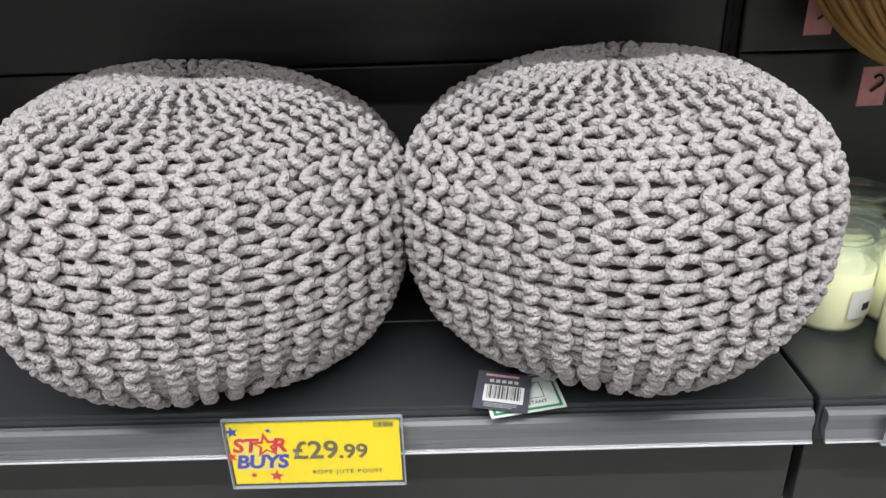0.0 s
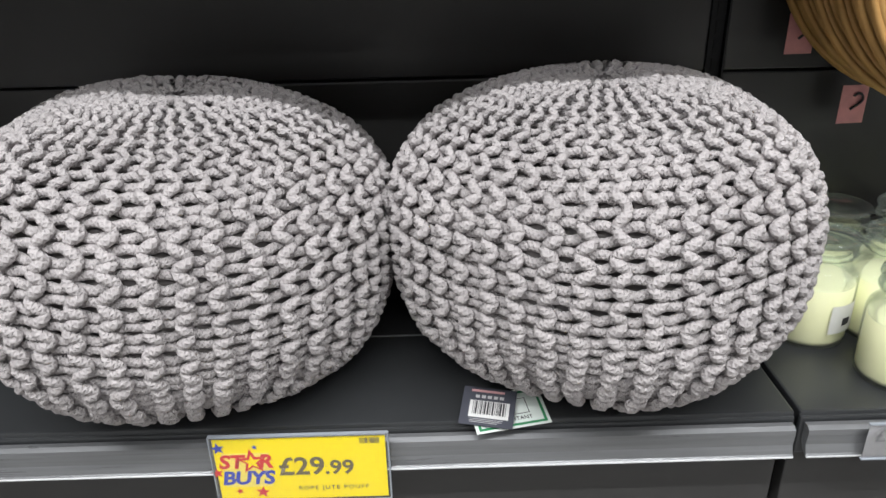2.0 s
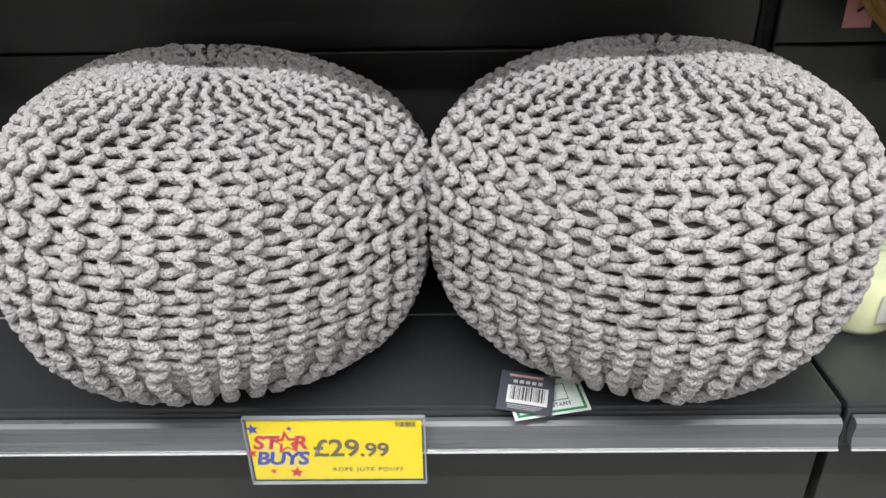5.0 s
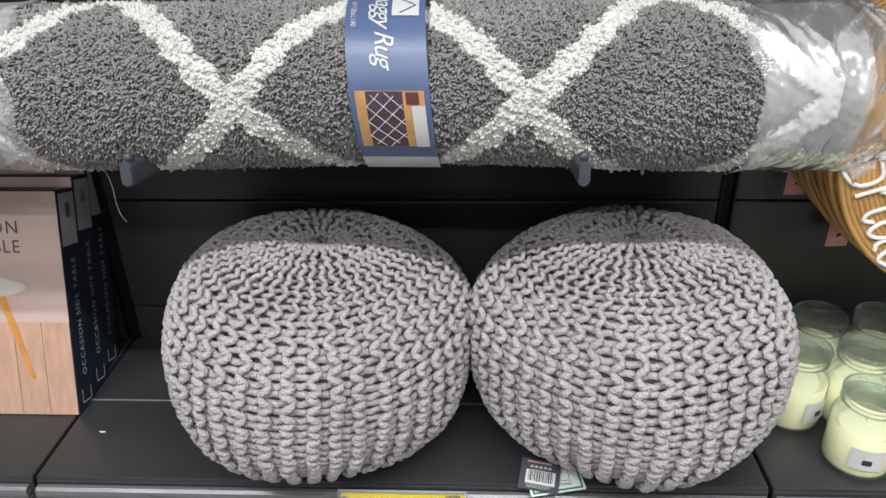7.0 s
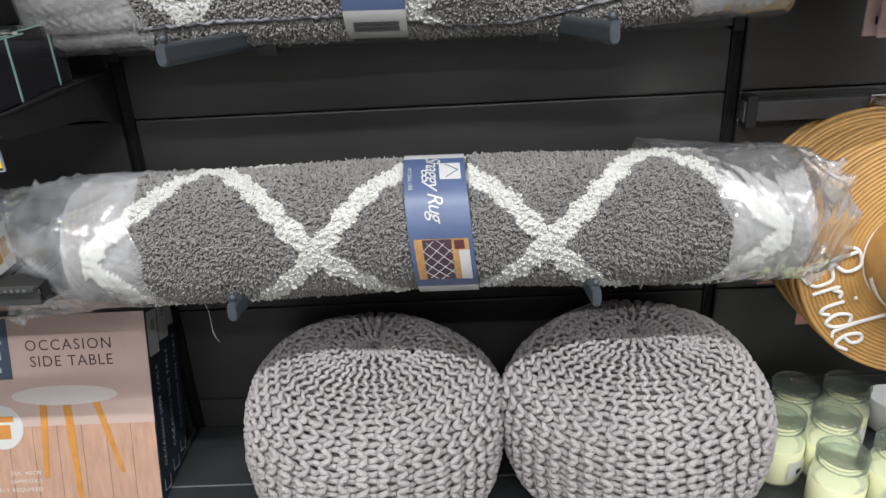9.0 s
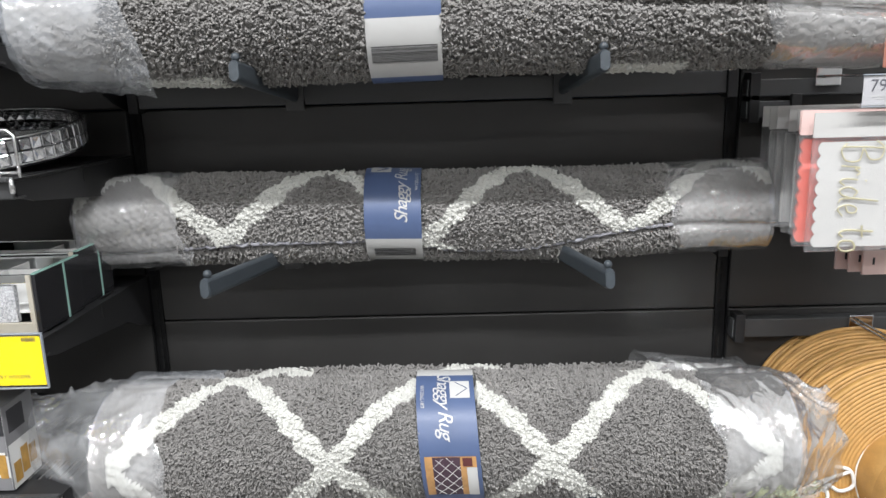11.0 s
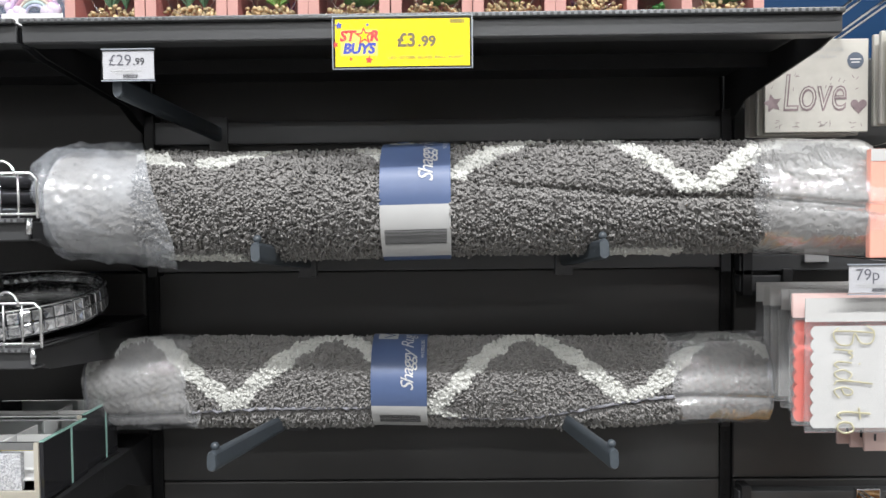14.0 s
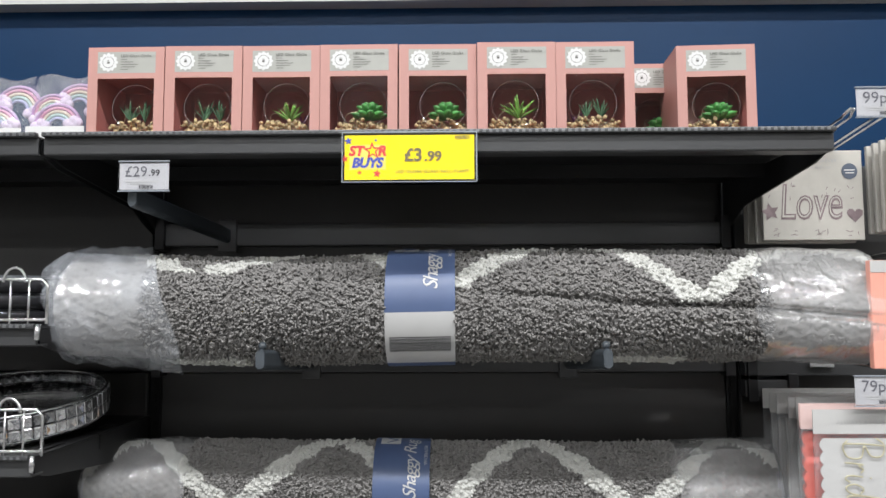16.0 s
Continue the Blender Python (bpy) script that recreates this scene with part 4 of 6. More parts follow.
flake = thing("paper_flake", "tiny white paper flake lying on the dark shelf", "scrap")
tube_part("scrap", [(-0.494, -0.268, DECK + 0.001), (-0.489, -0.270, DECK + 0.002), (-0.484, -0.268, DECK + 0.001)], 0.0014, M_WHITE, flake, 5)


# ---- metal shelves ----
def metal_shelf(cx, w, z, depth, label, drop=0.026, group="metal shelves"):
    """A black slotted steel shelf with a folded front, two side brackets and slots through its tray."""
    ob = thing("metal_shelf", label, "shelf", group)
    fy = -depth
    x0, x1 = cx - w / 2, cx + w / 2
    th = 0.003
    for a, b in ((fy, fy + 0.05), (fy + 0.11, -0.17), (-0.11, -0.0005)):
        box_part("tray_plate", (cx, (a + b) / 2, z - th / 2), (w, b - a, th), M_BLACK, ob, 0)
    bm = bmesh.new()
    add_box(bm, (0, 0, 0), (0.0095, 0.06, th))
    me = bpy.data.meshes.new("slat")
    bm.to_mesh(me)
    bm.free()
    me.materials.append(M_BLACK)
    n = int(w / 0.0165)
    for ym in (fy + 0.08, -0.14):
        for k in range(n + 1):
            c = new("slat", me)
            c.parent = ob
            c.location = (x0 + 0.004 + (w - 0.008) * k / n, ym, z - th / 2)
    bm = bmesh.new()
    add_box(bm, (cx, fy + 0.002, z - drop / 2), (w, 0.004, drop), None, 0.001)
    add_box(bm, (cx, fy + 0.016, z - drop), (w, 0.028, 0.003), None, 0.001)
    add_box(bm, (cx, fy - 0.004, z + 0.001), (w, 0.010, 0.007), None, 0.002)
    part("front_fold", bm, M_RAIL, ob)
    box_part("cross_rail", (cx, -0.19, z - 0.014), (w, 0.004, 0.024), M_BLACK, ob, 0)
    bm = bmesh.new()
    k = 0
    while x0 + 0.01 + k * 0.009 < x1 - 0.005:
        add_box(bm, (x0 + 0.01 + k * 0.009, fy - 0.0092, z + 0.001), (0.0045, 0.0012, 0.004))
        k += 1
    part("edge_perforation", bm, M_STRIP, ob)
    for sx in (x0 + 0.003, x1 - 0.003):
        bm = bmesh.new()
        prof = ((-0.004, z - 0.004), (fy + 0.012, z - 0.004), (fy + 0.012, z - 0.026), (fy + 0.05, z - 0.036), (-0.10, z - 0.062), (-0.05, z - 0.085), (-0.004, z - 0.10))
        a = [bm.verts.new((sx - 0.0015, p[0], p[1])) for p in prof]
        b = [bm.verts.new((sx + 0.0015, p[0], p[1])) for p in prof]
        bm.faces.new(a)
        bm.faces.new(b[::-1])
        for i in range(len(prof)):
            j = (i + 1) % len(prof)
            bm.faces.new((a[i], a[j], b[j], b[i]))
        bmesh.ops.recalc_face_normals(bm, faces=bm.faces)
        part("bracket", bm, M_BLACK, ob)
    return ob


TOP = 1.637
metal_shelf(0.0, 1.092, TOP, 0.405, "black slotted steel top shelf carrying boxed glass globes")
metal_shelf(-1.1, 1.092, TOP, 0.405, "black slotted steel top shelf carrying rainbow bags")
metal_shelf(-1.1, 1.085, 0.722, 0.385, "black slotted steel shelf with a grey boxed gift")
metal_shelf(-1.1, 1.085, 0.962, 0.385, "black slotted steel shelf with mirrored boxes")
metal_shelf(-1.1, 1.085, 1.193, 0.385, "black slotted steel shelf with a crystal tray")
metal_shelf(-1.1, 1.085, 1.372, 0.385, "black slotted steel shelf with dark mirror trays")


def wire_fence(z, x1, w, label):
    """A chrome wire guard along a shelf's front."""
    ob = thing("wire_guard", label, "wire guard", "wire guards")
    y = -0.392
    h = 0.062
    x0 = x1 - w
    tube_part("frame", [(x0, y, z), (x0, y, z + h), (x1 - 0.008, y, z + h), (x1, y, z + h - 0.008), (x1, y, z)], 0.0024, M_CHROME, ob, 8)
    tube_part("foot_wire", [(x0, y, z + 0.006), (x1, y, z + 0.006)], 0.0022, M_CHROME, ob, 8)
    x = x1 - 0.026
    while x > x0:
        tube_part("upright_wire", [(x, y, z), (x, y, z + h)], 0.0017, M_CHROME, ob, 6)
        x -= 0.026
    for lx in (x1 - 0.045, x1 - 0.25, x1 - 0.45):
        a = np.linspace(0, np.pi, 10)
        tube_part("loop", np.stack([lx + 0.016 * np.cos(a), np.full(10, y - 0.003), z + h - 0.004 + 0.02 * np.sin(a)], -1), 0.0022, M_CHROME, ob, 8)
    tube_part("peg", [(x1 - 0.012, y, z), (x1 - 0.012, y - 0.002, z - 0.022)], 0.004, M_CHROME, ob, 8)
    return ob


wire_fence(1.197, -0.540, 0.62, "chrome wire guard along the crystal tray shelf")
wire_fence(1.376, -0.540, 0.62, "chrome wire guard along the mirror tray shelf")

# crystal tray: an oval ring of cut-glass squares round a mirror
M_MIRROR = mat("mirror", (0.85, 0.87, 0.87), 0.03, 1.0)
M_DARKMIRROR = mat("dark_mirror", (0.05, 0.05, 0.055), 0.08, 0.6)
M_CRYSTAL = mat("cut_crystal", (0.72, 0.73, 0.75), 0.03, 0.92, 0.3, 90, pick=0.6)


def crystal_tray(x, y, z, a, b, n, label):
    ob = thing("crystal_tray", label, "tray", "trays")
    v, f = lathe(((0.0001, 0.004), (1.0, 0.004), (1.0, 0.0), (0.0001, 0.0)), 56)
    v = v * np.array((a, b, 1)) + np.array((x, y, z))
    mesh_part("mirror_base", v, f, [M_DARKMIRROR], ob, "", False)
    bm = bmesh.new()
    bmesh.ops.create_cube(bm, size=1.0)
    bmesh.ops.bevel(bm, geom=list(bm.edges), offset=0.10, segments=1, affect="EDGES")
    bmesh.ops.poke(bm, faces=[f for f in bm.faces if f.calc_area() > 0.3], offset=-0.09)
    me = bpy.data.meshes.new("crystal")
    bm.to_mesh(me)
    bm.free()
    me.materials.append(M_CRYSTAL)
    for k in range(n):
        t = 2 * math.pi * k / n
        for lev in (0, 1):
            c = new("crystal", me)
            c.parent = ob
            c.matrix_basis = Matrix.Translation((x + a * math.cos(t), y + b * math.sin(t), z + 0.014 + 0.0185 * lev)) @ Euler((0, 0, math.atan2(a * math.sin(t), b * math.cos(t)))).to_matrix().to_4x4() @ Matrix.Diagonal((0.010, 0.0150, 0.0170, 1))
    t = np.arange(56) * 2 * np.pi / 56
    for hz in (0.004, 0.0435):
        tube_part("rim", np.stack([x + a * np.cos(t), y + b * np.sin(t), np.full(56, z + hz)], -1), 0.0022, M_CHROME, ob, 6, True)
    hinge = Matrix.Translation((x, y - b, z))
    ob.matrix_world = hinge @ Euler((radians(9), 0, 0)).to_matrix().to_4x4() @ hinge.inverted()
    return ob


crystal_tray(-0.705, -0.205, 1.1935, 0.150, 0.150, 60, "round tray edged with cut crystal squares on a black shelf")


def mirror_tray(x, y, z, r, label):
    ob = thing("mirror_tray", label, "tray", "trays")
    v, f = lathe(((0.0005, 0.012), (r - 0.02, 0.012), (r - 0.018, 0.02), (r, 0.022), (r + 0.002, 0.016), (r, 0.0), (0.0005, 0.0)), 56)
    mesh_part("plate", v + np.array((x, y, z)), f, [M_DARKMIRROR], ob, "", True)
    t = np.arange(56) * 2 * np.pi / 56
    tube_part("glitter_rim", np.stack([x + (r - 0.01) * np.cos(t), y + (r - 0.01) * np.sin(t), np.full(56, z + 0.022)], -1), 0.005, mat("glitter_rim", (0.12, 0.13, 0.14), 0.4, 0.4, 0.5, 400, 0.8, 700), ob, 6, True)
    return ob


for k in range(3):
    mirror_tray(-0.735 + 0.004 * k, -0.185, 1.3725 + 0.024 * k, 0.165, "round black mirror tray in a stack of trays")

# mirrored jewellery boxes
M_CRUSH = mat("crushed_crystal", (0.62, 0.63, 0.66), 0.22, 0.35, 0.55, 380, 1.0, 420)
M_BOXEDGE = mat("champagne_edge", (0.62, 0.58, 0.50), 0.3, 0.4, 0.05, 30)
M_GLASSEDGE = mat("green_glass_edge", (0.25, 0.42, 0.37), 0.15)


def mirror_box(x1, y0, z, w, d, h, label):
    ob = thing("mirrored_box", label, "jewellery box", "mirrored boxes")
    x0 = x1 - w
    for nm, c, s, mt in (
        ("side_panel", (x1 - 0.003, y0 + d / 2, z + h / 2), (0.006, d, h), M_DARKMIRROR),
        ("side_panel", (x0 + 0.003, y0 + d / 2, z + h / 2), (0.006, d, h), M_DARKMIRROR),
        ("back_panel", (x1 - w / 2, y0 + d - 0.003, z + h / 2), (w - 0.013, 0.006, h), M_MIRROR),
        ("base", (x1 - w / 2, y0 + d / 2, z + 0.003), (w - 0.013, d - 0.008, 0.006), M_MIRROR),
        ("front_rail", (x1 - w / 2, y0 + 0.003, z + 0.008), (w - 0.013, 0.006, 0.016), M_BOXEDGE),
        ("front_rail", (x1 - w / 2, y0 + 0.003, z + h - 0.006), (w - 0.013, 0.006, 0.012), M_MIRROR),
        ("front_post", (x1 - 0.010, y0 + 0.0005, z + h / 2), (0.007, 0.005, h), M_BOXEDGE),
        ("divider", (x1 - w * 0.35, y0 + d * 0.5, z + h * 0.6), (0.004, d - 0.03, h * 0.7), M_WHITE),
        ("divider", (x1 - w / 2, y0 + d * 0.45, z + h * 0.6), (w - 0.02, 0.004, h * 0.7), M_WHITE),
        ("lining", (x1 - w / 2, y0 + d / 2, z + h * 0.35), (w - 0.014, d - 0.016, 0.004), M_WHITE),
        ("glass_edge", (x1 + 0.0002, y0 + d * 0.62, z + h / 2), (0.0015, 0.005, h), M_GLASSEDGE),
        ("top_edge", (x1 - 0.003, y0 + d / 2, z + h + 0.001), (0.007, d, 0.002), M_GLASSEDGE),
    ):
        box_part(nm, c, s, mt, ob, 0.0008)
    box_part("crystal_filling", (x1 - w / 2 - 0.012, y0 + 0.006, z + h * 0.5), (w - 0.045, 0.009, h * 0.62), M_CRUSH, ob, 0.001, None, "crushed silver crystal behind glass")
    return ob


mirror_box(-0.570, -0.345, 0.963, 0.21, 0.125, 0.088, "open mirrored jewellery box filled with crushed crystal")
mirror_box(-0.576, -0.212, 0.963, 0.21, 0.11, 0.092, "mirrored jewellery box behind another on a black shelf")

# grey gift box with a picture of gold candles
M_GREYBOX = mat("grey_carton", (0.20, 0.20, 0.21), 0.5, 0, 0.08, 20)
M_GOLDP = mat("gold_print", (0.42, 0.24, 0.06), 0.4, 0, 0.25, 60)
gb = thing("gift_box", "small grey and white carton printed with gold candles", "box")
gm = pose(-0.684, -0.334, 0.7235)
box_part("carton", (0, 0, 0.068), (0.10, 0.074, 0.134), M_GREYBOX, gb, 0.001, gm)
gf = gm @ front(0, -0.0375, 0.068)
bars("white_ground", gf, [(-0.049, 0.049, -0.066, 0.066)], M_WHITE, gb, 0.0002)
bars("grey_ground", gf, [(-0.049, 0.049, -0.01, 0.028)], M_GREYBOX, gb)
bars("dark_panel", gf, [(-0.02, 0.049, 0.022, 0.062)], M_INK, gb, 0.0009)
bars("grey_foot", gf, [(-0.049, 0.049, -0.066, -0.045)], M_GREYBOX, gb)
bars("gold_candles", gf, [(0.004, 0.018, -0.045, -0.012), (0.020, 0.034, -0.040, 0.0), (0.034, 0.046, -0.046, -0.008)], M_GOLDP, gb, 0.0012)
bars("candle_tops", gf, [(0.004, 0.018, -0.012, -0.008), (0.020, 0.034, 0.0, 0.004), (0.034, 0.046, -0.008, -0.004)], M_WHITE, gb, 0.0012)
gs = gm @ (Matrix.Translation((0.0505, 0, 0.068)) @ Euler((radians(90), 0, radians(90))).to_matrix().to_4x4())
bars("side_ground", gs, [(-0.036, 0.036, -0.066, 0.005)], M_WHITE, gb, 0.0002)
bars("side_print", gs, [(-0.036, 0.036, 0.005, 0.066)], M_GREYBOX, gb)
bars("side_panel", gs, [(-0.030, 0.010, 0.022, 0.058)], M_INK, gb, 0.0009)
for cx, low, high in ((-0.022, -0.058, -0.026), (-0.002, -0.052, -0.010), (0.018, -0.046, -0.016)):
    bars("side_candle", gs, [(cx - 0.009, cx + 0.009, low, high)], M_GOLDP, gb, 0.001)


# ---- side table cartons ----
M_CARTON = mat("blush_print", (0.56, 0.42, 0.37), 0.42, 0, 0.05, 4)
M_WOODP = mat("wood_floor_print", (0.52, 0.32, 0.23), 0.42, 0, 0.16, 14, stretch=(6, 1, 1))
M_SPINE = mat("navy_spine", (0.018, 0.026, 0.042), 0.42, 0, 0.08, 20)
M_LEGP = mat("leg_print", (0.60, 0.27, 0.06), 0.42, 0, 0.15, 30)
M_TOPP = mat("tabletop_print", (0.66, 0.60, 0.57), 0.42)
M_LOGOB = mat("logo_slate", (0.06, 0.085, 0.13), 0.42)


def side_table_carton(y, detail, label, x1=-0.546, lean=16.5):
    ob = thing("side_table_carton", label, "carton", "side table cartons")
    w, h, d, k = 0.43, 0.380, 0.052, 1.05
    base = Matrix.Translation((x1, y, DECK + 0.001)) @ Euler((radians(-lean), 0, 0)).to_matrix().to_4x4()
    box_part("carton", (-w / 2, d / 2, h / 2), (w, d, h), M_SPINE, ob, 0.0015, base)
    face = base @ Matrix.Translation((0, -0.0006, 0)) @ Euler((radians(90), 0, 0)).to_matrix().to_4x4() @ Matrix.Diagonal((1, k, 1, 1))
    bars("printed_wall", face, [(-w + 0.001, -0.001, 0.155, (h - 0.001) / k)], M_CARTON, ob, 0.0)
    n = 9
    for j in range(n):
        bm = bmesh.new()
        ta, tb = -w + 0.001 + (w - 0.002) * j / n, -w + 0.001 + (w - 0.002) * (j + 1) / n - 0.0008
        q = [bm.verts.new(face @ Vector(p)) for p in ((ta, 0.001, 0.0), (tb, 0.001, 0.0), (tb, 0.155, 0.0), (ta, 0.155, 0.0))]
        bm.faces.new(q)
        part("printed_board", bm, M_WOODP, ob)
    spine = base @ Matrix.Translation((0.0006, 0, 0)) @ Euler((radians(90), 0, radians(90))).to_matrix().to_4x4()
    bars("spine_panel", spine, [(0.004, d - 0.004, h - 0.092, h - 0.006)], M_GREYCARD, ob, 0.0)
    bars("spine_barcode", spine, [(0.02, 0.034, h - 0.045 + 0.0016 * k, h - 0.0443 + 0.0016 * k) for k in range(14)], M_INK, ob, 0.0006)
    up = spine @ Matrix.Translation((d * 0.52, 0.165, 0.0006)) @ Euler((0, 0, radians(90))).to_matrix().to_4x4()
    text_part("spine_title", "OCCASION SIDE TABLE", 0.0165, M_PALEPRINT, ob, up, 1.2)
    bars("spine_mark", spine, [(0.012, 0.040, 0.016, 0.018), (0.012, 0.014, 0.016, 0.04), (0.038, 0.040, 0.016, 0.04)], M_PALEPRINT, ob, 0.0006)
    if detail:
        tx = -0.150
        text_part("title", "OCCASION", 0.0285, M_BROWN, ob, face @ Matrix.Translation((tx, 0.305, 0.0008)), 1.18)
        text_part("title", "SIDE TABLE", 0.0285, M_BROWN, ob, face @ Matrix.Translation((tx + 0.003, 0.275, 0.0008)), 1.12)
        for x0, z0, xb, zb, wd in ((-0.211, 0.20, -0.221, 0.055, 0.0075), (-0.166, 0.20, -0.159, 0.015, 0.0085), (-0.110, 0.20, -0.071, 0.062, 0.007)):
            bm = bmesh.new()
            q = [bm.verts.new(face @ Vector(p)) for p in ((x0 - wd, z0, 0.0008), (xb - wd * 0.55, zb, 0.0008), (xb + wd * 0.55, zb, 0.0008), (x0 + wd, z0, 0.0008))]
            bm.faces.new(q)
            part("printed_leg", bm, M_LEGP, ob)
        bm = bmesh.new()
        bm.faces.new([bm.verts.new(face @ Vector((-0.168 + 0.102 * math.cos(k * math.pi / 20), 0.212 + 0.0185 * math.sin(k * math.pi / 20), 0.0014))) for k in range(40)])
        part("printed_tabletop", bm, M_TOPP, ob)
        bars("logo_square", face, [(-0.36, -0.263, 0.245, 0.357)], M_LOGOB, ob, 0.0008)
        bm = bmesh.new()
        for x0, z0, xb, zb in ((-0.345, 0.31, -0.312, 0.34), (-0.312, 0.34, -0.276, 0.31)):
            q = [bm.verts.new(face @ Vector(p)) for p in ((x0, z0, 0.0014), (xb, zb, 0.0014), (xb, zb + 0.005, 0.0014), (x0, z0 + 0.005, 0.0014))]
            bm.faces.new(q)
        part("logo_roof", bm, M_PALEPRINT, ob)
        bars("logo_bars", face, [(-0.34, -0.28, 0.282, 0.297), (-0.33, -0.282, 0.258, 0.267)], M_PALEPRINT, ob, 0.0014)
        bm = bmesh.new()
        bm.faces.new([bm.verts.new(face @ Vector((-0.297 + 0.042 * math.cos(k * math.pi / 16), 0.155 + 0.042 * math.sin(k * math.pi / 16), 0.0008))) for k in range(32)])
        badge = part("badge", bm, M_WHITE, ob)
        bars("badge_print", face, [(-0.322, -0.272, 0.165, 0.176), (-0.314, -0.280, 0.133, 0.16)], M_LEGP, badge, 0.0014)
        for row, words in ((0.066, "DIA. 40CM"), (0.050, "(APPROX.)"), (0.034, "ASSEMBLY REQUIRED")):
            text_part("size_note", words, 0.011, M_WHITE, ob, face @ Matrix.Translation((-0.232, row, 0.0008)), 1.2, 0, 0, "RIGHT")
    return ob


M_GREYCARD = mat("grey_card", (0.50, 0.49, 0.49), 0.45, 0, 0.04, 20)
M_PALEPRINT = mat("pale_blue_print", (0.50, 0.55, 0.60), 0.5)
M_BROWN = mat("brown_print", (0.10, 0.065, 0.06), 0.5)
side_table_carton(-0.229, True, "tall blush carton of a side table leaning on others")
side_table_carton(-0.170, False, "navy-spined side table carton leaning in a row", -0.550)
side_table_carton(-0.112, False, "navy-spined side table carton against the back panel", -0.556)


# ---- boxed glass globes ----
M_PINK = mat("salmon_carton", (0.48, 0.250, 0.218), 0.5, 0, 0.04, 12, 0.03, 400)
M_PLUM = mat("plum_lining", (0.52, 0.19, 0.17), 0.6, 0, 0.1, 20)
M_SAGE = mat("sage_label", (0.36, 0.36, 0.33), 0.5, 0, 0.04, 40)
M_PEBBLE = mat("honey_pebbles", (0.44, 0.33, 0.18), 0.6, 0, 0.15, 60, island=0.5)
M_LEAFS = [mat("succulent_green", (0.08, 0.30, 0.07), 0.45, 0, 0.2, 60, island=0.3), mat("grass_green", (0.20, 0.40, 0.08), 0.5, 0, 0.2, 60, island=0.3), mat("dull_green", (0.08, 0.17, 0.09), 0.55, 0, 0.2, 60, island=0.3)]
M_PLUMLEAF = mat("plum_leaf", (0.18, 0.04, 0.13), 0.5, 0, 0.2, 60)
M_WIRE = mat("copper_wire", (0.72, 0.60, 0.42), 0.3, 0.9)
M_DARKPRINT = mat("charcoal_print", (0.12, 0.12, 0.11), 0.6)


def leaf_into(vs, fs, base, d, length, width, fat):
    """One pointed leaf as a closed six-sided spindle."""
    d = d / np.linalg.norm(d)
    s = np.cross(d, (0.13, 0.2, 1.0))
    s /= np.linalg.norm(s)
    u = np.cross(s, d)
    o = sum(len(v) for v in vs)
    ring = []
    for t, k in ((0.0, 0.35), (0.4, 1.0), (0.75, 0.75)):
        for a in range(6):
            ang = a * np.pi / 3
            ring.append(base + d * length * t + (s * np.cos(ang) * width + u * np.sin(ang) * fat) * k + np.array((0, 0, -0.15 * length * t * t)))
    ring.append(base + d * length + np.array((0, 0, -0.15 * length)))
    vs.append(np.array(ring))
    f = []
    for r in (0, 6):
        for a in range(6):
            b = (a + 1) % 6
            f += [(o + r + a, o + r + b, o + r + 6 + b), (o + r + a, o + r + 6 + b, o + r + 6 + a)]
    for a in range(6):
        f.append((o + 12 + a, o + 12 + (a + 1) % 6, o + 18))
    fs.append(np.array(f))


